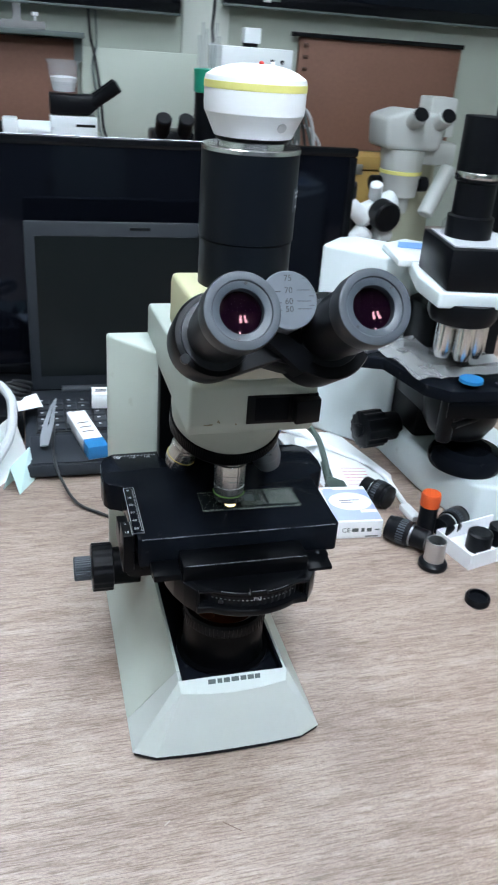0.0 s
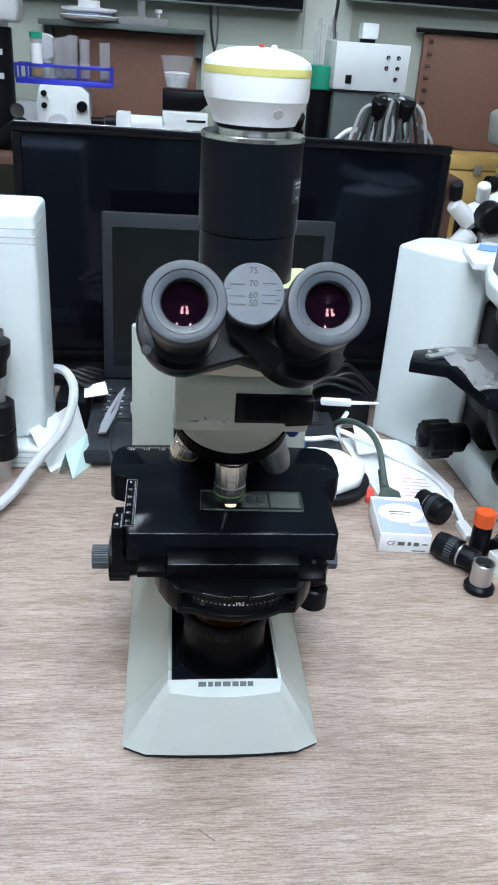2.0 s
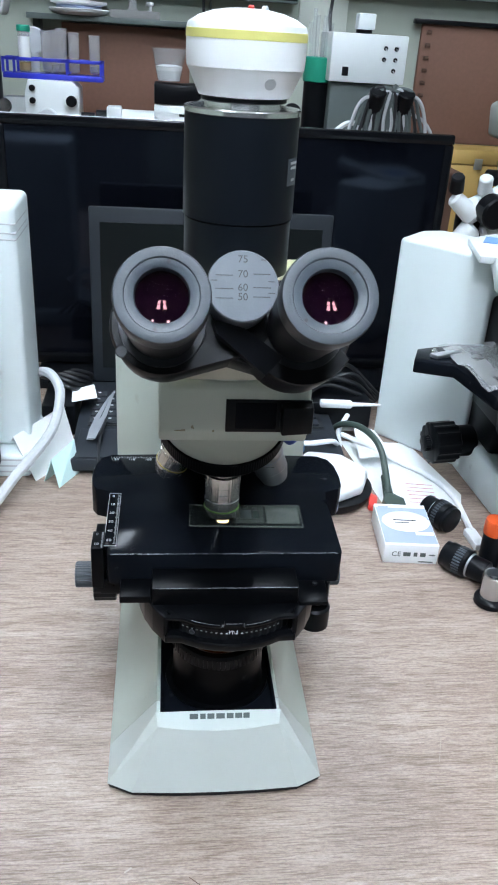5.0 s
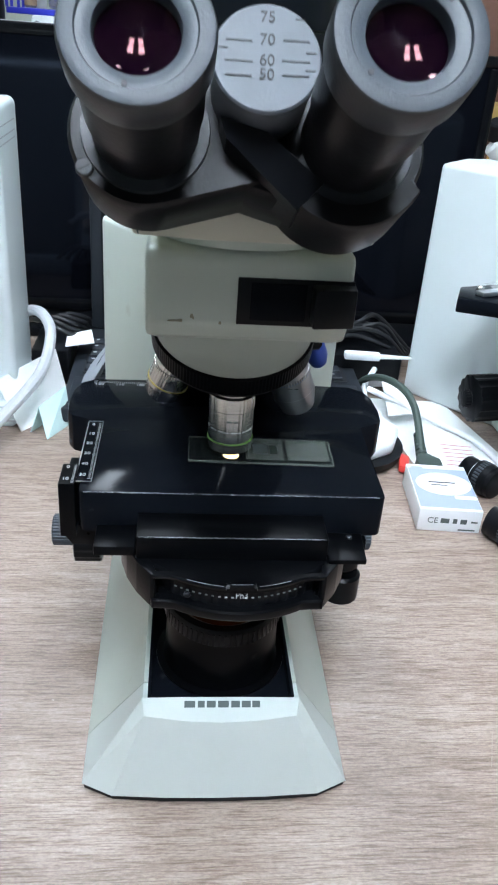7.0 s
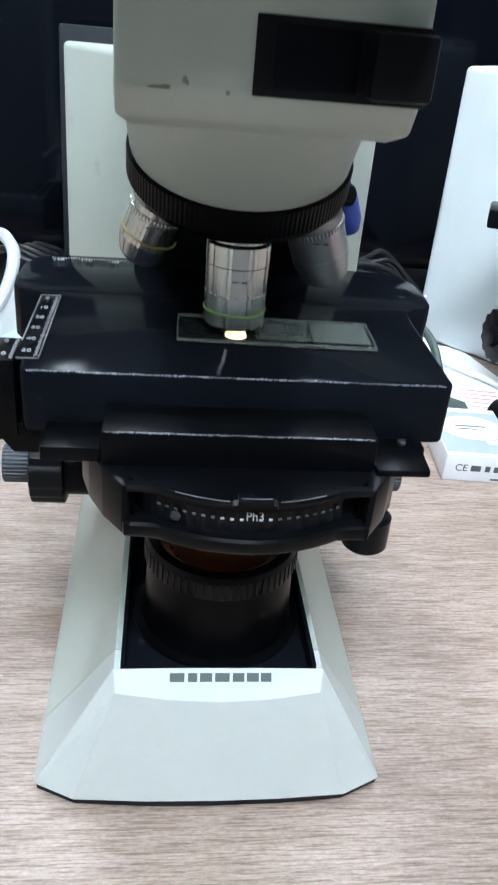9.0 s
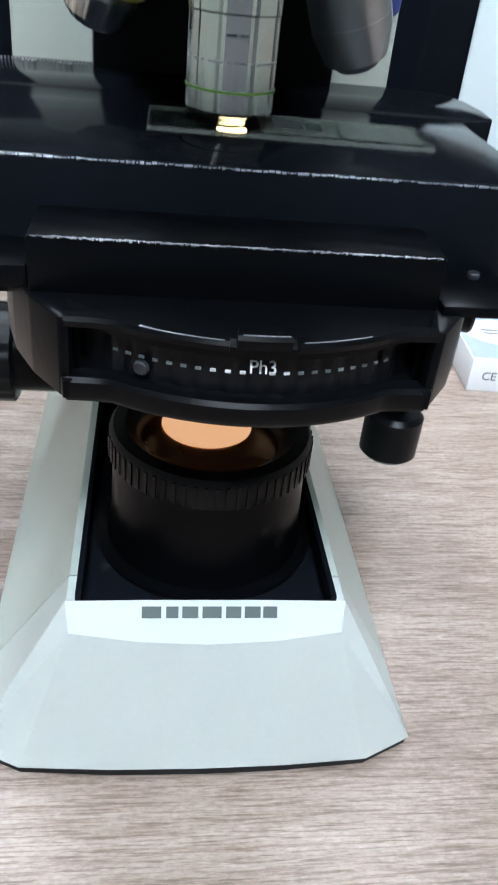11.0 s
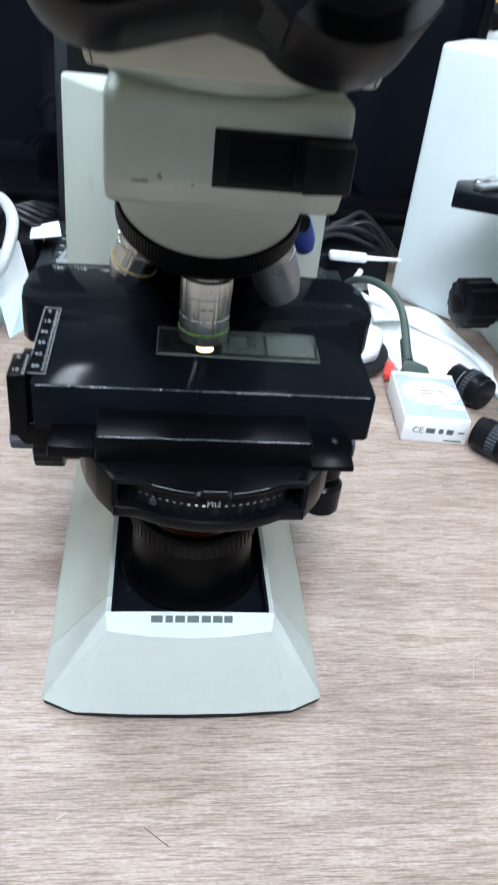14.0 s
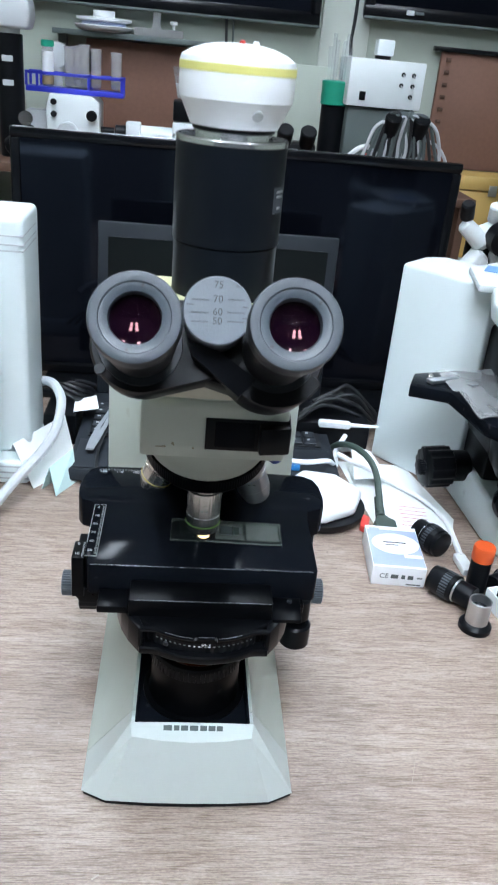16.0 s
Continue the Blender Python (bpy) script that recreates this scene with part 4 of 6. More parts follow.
    part("chrome_ring", lathe([(0.0314, 0.4634), (0.0318, 0.4637), (0.0318, 0.4659), (0.0311, 0.4666), (0.019, 0.4667)], (0.0008, 0.055, 0), seg=64), M_POLISH, pt)
    lab = part("label_plate", lathe([(0.03142, 0.4290), (0.03162, 0.4292), (0.03162, 0.4430), (0.03142, 0.4432)], (0.0008, 0.055, 0), seg=12, a0=-40, a1=-17, cap=False), M_CUP, pt, "small grey label with faint print")
    lt = bmesh.new()
    for i, (z, wd) in enumerate(((0.4408, 0.008), (0.4382, 0.007), (0.4320, 0.004))):
        bars([(0, 0, wd, 0.0013)], pose(0.0008, 0.055, z, 0, 0, 61) @ pose(0, -0.0317, 0, 90, 0, 0), 0.0001, lt)
    part("print_bars", lt, M_MARK, lab)
    part("camera_neck", lathe([(0.0212, 0.4666), (0.0212, 0.4690), (0.0195, 0.4692)], (0.0008, 0.055, 0)), M_POLISH, pt)
    return ms


main_microscope()


def microscope_camera():
    t = thing("microscope_camera", (0.0012, 0.055, 0.4692), 0, "white round camera with yellow band on the photo tube", "camera")
    part("mount", lathe([(0.0222, 0.0), (0.0232, 0.0005), (0.0232, 0.0022), (0.021, 0.0028)], (0, 0, 0)), M_BLACK, t)
    body = part("body", lathe([(0.0205, 0.0024), (0.0246, 0.0028), (0.0302, 0.0148), (0.0312, 0.0165), (0.0316, 0.0210), (0.0316, 0.0345), (0.0308, 0.0368), (0.0255, 0.0400), (0.0180, 0.0424), (0.0100, 0.0437), (0.001, 0.0441)], (0, 0, 0), seg=72), M_WHITEPL, t, "white camera shell", 20)
    part("yellow_band", lathe([(0.0314, 0.0296), (0.0319, 0.0298), (0.0319, 0.0338), (0.0314, 0.0340)], (0, 0, 0), seg=72, cap=False), M_YELLOW, body)
    part("port", rod((0.0105, -0.0252, 0.0108), (0.0108, -0.0266, 0.0100), 0.0030, seg=20), M_CABLE, body)
    part("button", lathe([(0.0016, 0.0425), (0.0016, 0.0448), (0.0010, 0.0455)], (0.001, -0.006, 0), seg=16), M_RED, t)
    part("stud", lathe([(0.0018, 0.0422), (0.0018, 0.0446), (0.0012, 0.0455)], (0.0085, -0.003, 0), seg=16), M_WHITEPL, t)


microscope_camera()


def slide_glass():
    t = thing("slide_glass", (-0.0225, 0.0367, 0.2076), -1.3, "clear glass microscope slide with sample on the stage", "slide")
    part("glass_strip", box(0, 0.0762, 0, 0.0262, 0, 0.0011, 0.0002), M_SLIDE, t)
    for e in ((0, 0.0762, -0.0002, 0.0002), (0, 0.0762, 0.0260, 0.0264), (-0.0002, 0.0002, 0.0003, 0.0259), (0.0760, 0.0764, 0.0003, 0.0259)):
        part("ground_edge", box(*e, 0.0001, 0.00125), M_GROUND, t)
    for e in ((0.0305, 0.0505, 0.0030, 0.0033), (0.0305, 0.0505, 0.0227, 0.0230), (0.0302, 0.0305, 0.0030, 0.0230), (0.0505, 0.0508, 0.0030, 0.0230)):
        part("cover_edge", box(*e, 0.0012, 0.0015), M_GROUND, t)
    c = part("cover_glass", box(0.031, 0.050, 0.0035, 0.0225, 0.0012, 0.00145), M_COVER, t, "grey cover glass over a sample")
    part("sample", box(0.034, 0.042, 0.009, 0.019, 0.00148, 0.0016), M_CABLEDK, c)
    part("sample", box(0.043, 0.047, 0.009, 0.018, 0.00148, 0.0016), M_PLUG, c)
    part("frosted_end", box(0.052, 0.0745, 0.003, 0.0232, 0.0012, 0.0014), M_COVER, t)
    part("cover_glass", box(0.006, 0.025, 0.005, 0.0225, 0.0012, 0.0014), M_SLIDE, t)


slide_glass()


# ---- things on the table ----
def flat_screen(x0, x1, y, z0, z1, name, label, rim=0.014, thick=0.04, mount=None):
    t = thing(name, ((x0 + x1) / 2, y, mount if mount is not None else 0), 0, label, "screen")
    w, zz = (x1 - x0) / 2, (mount if mount is not None else 0)
    a, b = z0 - zz, z1 - zz
    part("back_shell", box(-w + 0.004, w - 0.004, 0.012, thick, a + 0.004, b - 0.004, 0.006), M_BLACK, t)
    f = box(-w, w, 0, 0.014, b - rim, b, 0.003)
    box(-w, w, 0, 0.014, a, a + rim * 1.3, 0.003, bm=f)
    box(-w, -w + rim, 0, 0.014, a + rim, b - rim, 0.003, bm=f)
    box(w - rim, w, 0, 0.014, a + rim, b - rim, 0.003, bm=f)
    part("bezel", f, M_BEZEL, t, "glossy black bezel")
    part("panel", box(-w + rim * 0.8, w - rim * 0.8, 0.004, 0.011, a + rim, b - rim * 0.8), M_SCREEN, t, "switched-off glossy black panel")
    return t, a, b, w


tv, ta, tb, tw = flat_screen(-0.281, 0.382, 0.80, 0.016, 0.3855, "television", "large switched-off glossy black television behind the laptop")
# highlight on the top edge, modelled as a thin pale rod
part("edge_highlight", rod((-tw + 0.004, 0.0045, tb - 0.0005), (tw - 0.25, 0.0045, tb - 0.0005), 0.0011, seg=8), M_STEEL, tv)
part("neck", box(-0.03, 0.03, 0.01, 0.04, 0.012, 0.06, 0.004), M_BLACK, tv)
# foot widened as an added stand-in for the dark clutter below the screen
part("foot", box(-0.29, 0.29, -0.07, 0.11, 0.0, 0.014, 0.005), M_BLACK, tv)


def laptop():
    t = thing("laptop", (0.018, 0.465, 0), 0, "open dark laptop with a switched-off screen under the television", "laptop")
    w = 0.175
    base = part("base", prism([(0.0, 0.008), (0.004, 0.004), (0.225, 0.004), (0.235, 0.010), (0.235, 0.028), (0.003, 0.022)], "x", -w, w, 0.002, 2), M_LAPTOP, t)
    part("palm_rest", box(-w + 0.006, w - 0.006, 0.005, 0.085, 0.0225, 0.0245, 0.001), M_LAPTOP, base)
    part("touchpad", box(-0.06, 0.02, 0.012, 0.07, 0.0246, 0.0251, 0.0003), M_KEYS, base)
    for fx in (-0.15, 0.15):
        for fy in (0.02, 0.21):
            part("rubber_foot", rod((fx, fy, 0), (fx, fy, 0.005), 0.008), M_BLACK, base)
    kb = part("keyboard", box(-w + 0.015, w - 0.015, 0.092, 0.205, 0.0245, 0.0262, 0.0005), M_KEYS, base)
    key = box(-0.0088, 0.0088, -0.0085, 0.0085, 0, 0.0035, 0.001, 1)
    bmesh.ops.recalc_face_normals(key, faces=key.faces[:])
    me = bpy.data.meshes.new("key")
    key.to_mesh(me)
    key.free()
    me.materials.append(M_LAPTOP)
    for r in range(5):
        for c in range(16):
            k = new("key", me)
            k.parent = kb
            k.matrix_basis = pose(-w + 0.026 + c * 0.0196, 0.103 + r * 0.0212, 0.0262)
    lid = part("lid", box(-0.1635, 0.1755, 0.0, 0.009, 0.0, 0.252, 0.003), M_LAPTOP, t)
    lid.matrix_basis = pose(0, 0.231, 0.030, -2.5)
    part("screen", box(-0.149, 0.161, -0.0006, 0.002, 0.022, 0.232), M_LCD, lid, "switched-off matt dark screen")
    part("webcam", box(-0.015, 0.015, -0.0008, 0.001, 0.241, 0.245), M_BLACK, lid)
    part("hinge_cover", rod((-0.12, 0.232, 0.029), (0.12, 0.232, 0.029), 0.0075), M_LAPTOP, t)
    part("key_legends", bars([(-w + 0.024 + (i % 16) * 0.0196, 0.1055 + (i // 16) * 0.0212, 0.004, 0.0035) for i in range(80)], pose(0, 0, 0.0298), 0.00012), M_MARK, kb)


laptop()


def tweezers():
    t = thing("tweezers", (-0.1335, 0.505, 0.0300), -2, "steel tweezers lying on the laptop", "tweezers")
    for s in (-1, 1):
        pts = [(0.001 * s, 0.0, 0.001), (0.0030 * s + 0.002, 0.03, 0.001), (0.0042 * s + 0.006, 0.07, 0.001), (0.0020 * s + 0.012, 0.13, 0.001), (0.016, 0.152, 0.001)]
        bm = bmesh.new()
        rows = [(Vector(p), wd) for p, wd in zip(pts, (0.0042, 0.0040, 0.0030, 0.0016, 0.0008))]
        loft([[p + Vector((-wd, 0, s * 0.0006)), p + Vector((wd, 0, s * 0.0006)), p + Vector((wd, 0, 0.0012 + s * 0.0006)), p + Vector((-wd, 0, 0.0012 + s * 0.0006))] for p, wd in rows], bm=bm)
        part("prong", bm, M_TWEEZER, t)


tweezers()


def small_carton(name, loc, rz, size, label, end_mat, bar_mat=M_PRINT):
    t = thing(name, loc, rz, label, "box")
    x, y, z = size
    part("carton", box(0, x, 0, y, 0, z, 0.0006), M_CARTON, t)
    part("coloured_end", box(-0.0002, x + 0.0002, -0.0002, y * 0.22, 0.0006, z + 0.0003, 0.0003), end_mat, t)
    part("print_bars", bars([(x * 0.5, y * (0.42 + 0.12 * i), x * 0.6, 0.002) for i in range(3)], pose(0, 0, z + 0.0002), 0.0001), bar_mat, t)


small_carton("medicine_box", (-0.078, 0.470, 0.0250), 11, (0.026, 0.115, 0.018), "small white carton with a blue end on the laptop", M_SKYBLUE)
small_carton("medicine_box", (-0.062, 0.62, 0.03), -4, (0.026, 0.03, 0.022), "small square white carton on the keyboard", M_PAPER)


def folded_paper(name, pts, ridge, label, material):
    """A folded sheet standing like a small tent."""
    bm = bmesh.new()
    a, b, c, d = (Vector(p) for p in pts)
    e, f = (Vector(p) for p in ridge)
    for quad in ((a, b, f, e), (e, f, c, d)):
        n = (quad[1] - quad[0]).cross(quad[3] - quad[0]).normalized() * 0.0005
        loft([[q - n for q in quad], [q + n for q in quad]], bm=bm)
    return solo(name, bm, material, label, "paper")


folded_paper("folded_card", ((-0.196, 0.452, 0.0), (-0.152, 0.52, 0.0), (-0.20, 0.60, 0.0), (-0.245, 0.53, 0.0)), ((-0.222, 0.468, 0.052), (-0.172, 0.555, 0.055)), "white folded card standing by the laptop", M_PAPER)
folded_paper("folded_card", ((-0.166, 0.436, 0.0), (-0.146, 0.475, 0.0), (-0.160, 0.50, 0.0), (-0.186, 0.452, 0.0)), ((-0.176, 0.452, 0.030), (-0.152, 0.487, 0.040)), "pale teal folded card leaning on a white one", M_TEAL)
solo("paper_scrap", prism([(-0.165, 0.585), (-0.132, 0.60), (-0.140, 0.645), (-0.168, 0.625)], "z", 0.046, 0.047), M_PAPER, "white scrap of paper on the clutter", "paper")
solo("black_adapter", box(-0.205, -0.160, 0.575, 0.66, 0.0, 0.045, 0.004), M_BLACK, "black power adapter beside the laptop", "adapter")


def left_microscope():
    t = thing("microscope", (-0.30, 0.56, 0), 0, "white microscope column with grooved top and black knob", "microscope")
    bm = box(-0.12, 0.0965, -0.075, 0.022, 0.030, 0.3235, 0.0075, 3)
    c = part("column", bm, M_COLDWHITE, t)
    for z in (0.292, 0.302, 0.285):
        part("groove", box(-0.100, 0.0969, -0.0756, 0.004, z, z + 0.0016, 0.0007), M_CABLE, c)
    part("foot", box(-0.13, 0.0975, -0.10, 0.03, 0.0, 0.032, 0.006, 3), M_COLDWHITE, t)
    for z in (0.008, 0.016, 0.024):
        part("foot_groove", box(-0.12, 0.0979, -0.1004, 0.02, z, z + 0.002), M_CABLE, t)
    k = part("stage_knob", lathe([(0.0185, 0.034), (0.0195, 0.036), (0.0195, 0.070), (0.0180, 0.072), (0.0195, 0.074), (0.0195, 0.106), (0.016, 0.109)], (0.049, -0.125, 0)), M_BLACK, t, "black vertical drive knob")
    part("shaft", rod((0.049, -0.125, 0.0), (0.049, -0.125, 0.145), 0.0095), M_STEEL, k)
    part("bracket", lathe([(0.010, 0.140), (0.013, 0.142), (0.015, 0.160), (0.0195, 0.168), (0.0205, 0.184), (0.016, 0.187)], (0.049, -0.125, 0)), M_BLACK, k)
    part("stage_arm", box(-0.12, 0.053, -0.145, -0.076, 0.172, 0.184, 0.003), M_BLACK, t)
    part("stage_support", box(-0.118, -0.06, -0.12, -0.07, 0.0325, 0.161, 0.003), M_BLACK, t)


left_microscope()
solo("mains_cable", cable([(-0.215, 0.585, 0.085), (-0.1974, 0.57, 0.0964), (-0.1816, 0.55, 0.0968), (-0.1708, 0.52, 0.0854), (-0.1767, 0.47, 0.06), (-0.2102, 0.41, 0.0326), (-0.240, 0.35, 0.014), (-0.30, 0.27, 0.0062)], 0.0062), M_CABLE, "thick pale grey cable bending down to the table", "cable")


def right_microscope():
    ox, oy = 0.40, 0.275
    t = thing("microscope", (ox, oy, 0), 0, "pale white upright microscope with black stage and focus knob", "microscope")
    L = lambda pts: [(x - ox, y - oy) for x, y in pts]
    part("base", prism(L([(0.343, 0.50), (0.351, 0.38), (0.364, 0.318), (0.380, 0.284), (0.415, 0.270), (0.470, 0.276), (0.50, 0.33), (0.49, 0.52)]), "z", 0.0, 0.058, 0.006, 3), M_COLDWHITE, t)
    part("column", prism(L([(0.258, 0.592), (0.350, 0.492), (0.431, 0.551), (0.332, 0.646), (0.300, 0.640)]), "z", 0.0, 0.281, 0.005, 3), M_COLDWHITE, t, "pale tall column standing edgewise")
    part("arm", prism(L([(0.346, 0.50), (0.312, 0.40), (0.306, 0.33), (0.406, 0.315), (0.420, 0.42), (0.430, 0.545)]), "z", 0.2690, 0.2890, 0.004, 3), M_COLDWHITE, t)
    part("arm_cap", prism(L([(0.335, 0.56), (0.318, 0.47), (0.390, 0.45), (0.425, 0.55), (0.38, 0.59)]), "z", 0.2815, 0.2905, 0.002), M_WHITE, t)
    part("paper_scrap", prism(L([(0.345, 0.535), (0.385, 0.52), (0.395, 0.555), (0.36, 0.565)]), "z", 0.2908, 0.2916), M_BAND_B, t, "pale blue paper scrap")
    part("focus_block", box(-0.045, 0.055, 0.145, 0.24, 0.058, 0.235, 0.005), M_BLACK, t)
    part("collector_ring", lathe([(0.046, 0.058), (0.048, 0.062), (0.048, 0.070), (0.044, 0.078), (0.030, 0.082), (0.028, 0.076), (0.001, 0.075)], (-0.008, 0.068, 0), seg=40), M_GLOSS, t, "black lamp collector ring")
    k = part("coarse_focus_knob", knurl((-0.108, 0.180, 0.056), (-0.076, 0.186, 0.056), 0.0265, 14, 0.0018), M_BLACK, t)
    part("fine_focus_knob", knurl((-0.116, 0.179, 0.056), (-0.108, 0.180, 0.056), 0.010, 20, 0.0006), M_BLACK, k)
    part("collar", rod((-0.076, 0.186, 0.056), (-0.050, 0.190, 0.056), 0.020, bevel=0.002), M_BLACK, k)
    st = part("stage", prism(L([(0.241, 0.413), (0.256, 0.452), (0.312, 0.470), (0.42, 0.465), (0.445, 0.280), (0.322, 0.290), (0.300, 0.314), (0.284, 0.398)]), "z", 0.168, 0.183, 0.002, 2), M_GLOSS, t, "black stage with worn corners")
    part("front_rail", prism(L([(0.318, 0.286), (0.44, 0.274), (0.44, 0.30), (0.33, 0.305)]), "z", 0.150, 0.168, 0.002), M_SATIN, st)
    part("slide_holder", prism(L([(0.262, 0.425), (0.300, 0.44), (0.306, 0.432), (0.268, 0.416)]), "z", 0.1832, 0.188, 0.001), M_STEEL, st)
    part("lock_screw", lathe([(0.004, 0.1832), (0.004, 0.190), (0.002, 0.192)], (0.268 - ox, 0.428 - oy, 0), seg=16), M_CHROME, st)
    sheet = bmesh.new()
    nx, ny = 14, 10
    grid = []
    for a in range(nx):
        row = []
        for b in range(ny):
            u, v = a / (nx - 1), b / (ny - 1)
            x, y = 0.292 + 0.14 * u - 0.01 * v, 0.318 + 0.14 * v + 0.02 * u
            row.append(sheet.verts.new((x - ox, y - oy, 0.1850 + 0.012 * abs(noise.noise(Vector((x * 30, y * 30, 3.0)))))))
        grid.append(row)
    for a in range(nx - 1):
        for b in range(ny - 1):
            sheet.faces.new((grid[a][b], grid[a + 1][b], grid[a + 1][b + 1], grid[a][b + 1]))
    bmesh.ops.solidify(sheet, geom=sheet.faces[:], thickness=0.0004)
    part("plastic_sheet", sheet, M_CRINKLE, st, "crinkled clear plastic sheet", 15)
    part("blue_lid", lathe([(0.012, 0.190), (0.014, 0.1905), (0.014, 0.1945), (0.001, 0.195)], (0.350 - ox, 0.300 - oy, 0), seg=24), M_SKYBLUE, st)
    part("condenser", lathe([(0.03, 0.100), (0.035, 0.103), (0.046, 0.122), (0.048, 0.145), (0.044, 0.168)], (-0.025, 0.075, 0)), M_BLACK, t)
    part("condenser_carrier", box(-0.07, 0.04, 0.06, 0.17, 0.122, 0.166, 0.004), M_BLACK, t)
    part("stage_drive_knob", rod((-0.06, 0.045, 0.105), (-0.06, 0.045, 0.168), 0.010, bevel=0.001), M_BLACK, t)
    part("lever", rod((-0.07, 0.01, 0.142), (-0.03, 0.03, 0.140), 0.004), M_SATIN, t)
    nose = part("nosepiece", lathe([(0.040, 0.2735), (0.041, 0.270), (0.041, 0.256), (0.037, 0.248), (0.026, 0.243)], (-0.046, 0.080, 0)), M_BLACK, t)
    for i, a in enumerate((-100, -160, -40, 60)):
        px, py = -0.046 + 0.023 * math.cos(radians(a)), 0.080 + 0.023 * math.sin(radians(a))
        part("objective", lathe([(0.0115, 0.247), (0.0115, 0.216), (0.0075, 0.205)], (px, py, 0), seg=24), M_CHROME, nose)
    part("head_block", prism(L([(0.313, 0.330), (0.408, 0.317), (0.422, 0.43), (0.331, 0.44)]), "z", 0.2892, 0.3365, 0.002), M_BLACK, t, "black box-shaped head")
    part("photo_tube", lathe([(0.027, 0.3366), (0.027, 0.362), (0.023, 0.364), (0.023, 0.400), (0.026, 0.402), (0.026, 0.47)], (-0.038, 0.115, 0)), M_BLACK, t)
    part("tube_ring", lathe([(0.0262, 0.405), (0.0268, 0.406), (0.0268, 0.411), (0.0262, 0.412)], (-0.038, 0.115, 0)), M_CHROME, t)
    part("paper_pad", prism(L([(0.320, 0.340), (0.404, 0.325), (0.414, 0.41), (0.336, 0.43)]), "z", 0.3367, 0.3385), M_CABLE, t)
    part("coupler", lathe([(0.011, 0.3386), (0.012, 0.340), (0.012, 0.352), (0.008, 0.358)], (-0.055, 0.125, 0)), M_CLEAR, t)


right_microscope()


def carton_box():
    t = thing("lens_box", (0.1965, 0.2800, 0), -4.5, "small white carton with lilac print on the table", "box")
    x, y, z = 0.0590, 0.083, 0.024
    part("carton", box(0, x, 0, y, 0, z, 0.0008), M_CARTON, t)
    top = pose(0, 0, z + 0.0001)
    part("lilac_print", bars([(x * 0.5, y * 0.47, x * 0.97, y * 0.86)], top, 0.0001), M_LILAC, t)
    part("white_oval", lathe([(1.0, 0), (0.99, 0.0002)], (0, 0, 0), seg=40), M_CARTON, t).matrix_basis = pose(x * 0.52, y * 0.56, z + 0.0003) @ Matrix.Diagonal((0.027, 0.021, 1, 1))
    part("print_bars", bars([(x * 0.50, y * 0.58, 0.026, 0.0018), (x * 0.44, y * 0.52, 0.016, 0.0015)], pose(0, 0, z + 0.0007), 0.0001), M_PRINT, t)
    part("lilac_spot", bars([(x * 0.16, y * 0.90, 0.012, 0.006)], pose(0, 0, z + 0.0003), 0.0001), M_LILAC, t)
    part("white_tag", bars([(x * 0.80, y * 0.27, 0.02, 0.006)], pose(0, 0, z + 0.0004), 0.0001), M_CARTON, t)
    fr = pose(0, -0.0002, z * 0.45, 90)
    write("mark", "CE", fr @ pose(0.0135, 0.001, 0), 0.0085, M_CABLEDK, t)
    part("symbol_bars", bars([(0.025, 0.0012, 0.008, 0.005), (0.0345, 0.0012, 0.004, 0.005), (0.0425, 0.001, 0.006, 0.005), (0.0525, 0.001, 0.006, 0.0016), (0.0465, -0.008, 0.016, 0.0014)], fr, 0.0001), M_CABLEDK, t)


carton_box()


def dropper_bottle():
    t = thing("bottle", (0.311, 0.272, 0), 0, "small black bottle with an orange-red cap", "bottle")
    part("body", lathe([(0.0102, 0.0), (0.0110, 0.001), (0.0110, 0.040), (0.0100, 0.043)], (0, 0, 0)), M_BLACK, t)
    part("cap", lathe([(0.0114, 0.043), (0.0118, 0.044), (0.0118, 0.058), (0.0108, 0.060), (0.001, 0.0602)], (0, 0, 0)), M_ORANGE, t)


dropper_bottle()


def lying_eyepiece(loc, rz, length, r, label, ring=True):
    t = thing("eyepiece", loc, rz, label, "eyepiece", "loose eyepieces")
    part("barrel", lathe([(r * 0.78, 0), (r * 0.82, 0.001), (r * 0.82, length * 0.4), (r, length * 0.42), (r, length * 0.86), (r * 0.92, length * 0.9), (r * 0.92, length), (r * 0.7, length + 0.001)], (0, 0, r), (0, -1, 0)), M_BLACK, t)
    if ring:
        part("silver_ring", lathe([(r * 0.83, length * 0.36), (r * 0.86, length * 0.37), (r * 0.86, length * 0.40), (r * 0.83, length * 0.41)], (0, 0, r), (0, -1, 0), cap=False), M_STEEL, t)
        part("grip", knurl((0, -length * 0.5, r), (0, -length * 0.7, r), r * 1.03, 30, 0.0006), M_RUBBER, t)
    return t


lying_eyepiece((0.296, 0.238, 0), 222, 0.050, 0.0155, "black eyepiece lying on its side on the table")
lying_eyepiece((0.325, 0.262, 0), 120, 0.045, 0.015, "black eyepiece lying beside a small bottle")
lying_eyepiece((0.270, 0.371, 0), 30, 0.040, 0.0165, "black eyepiece lying behind the white carton")


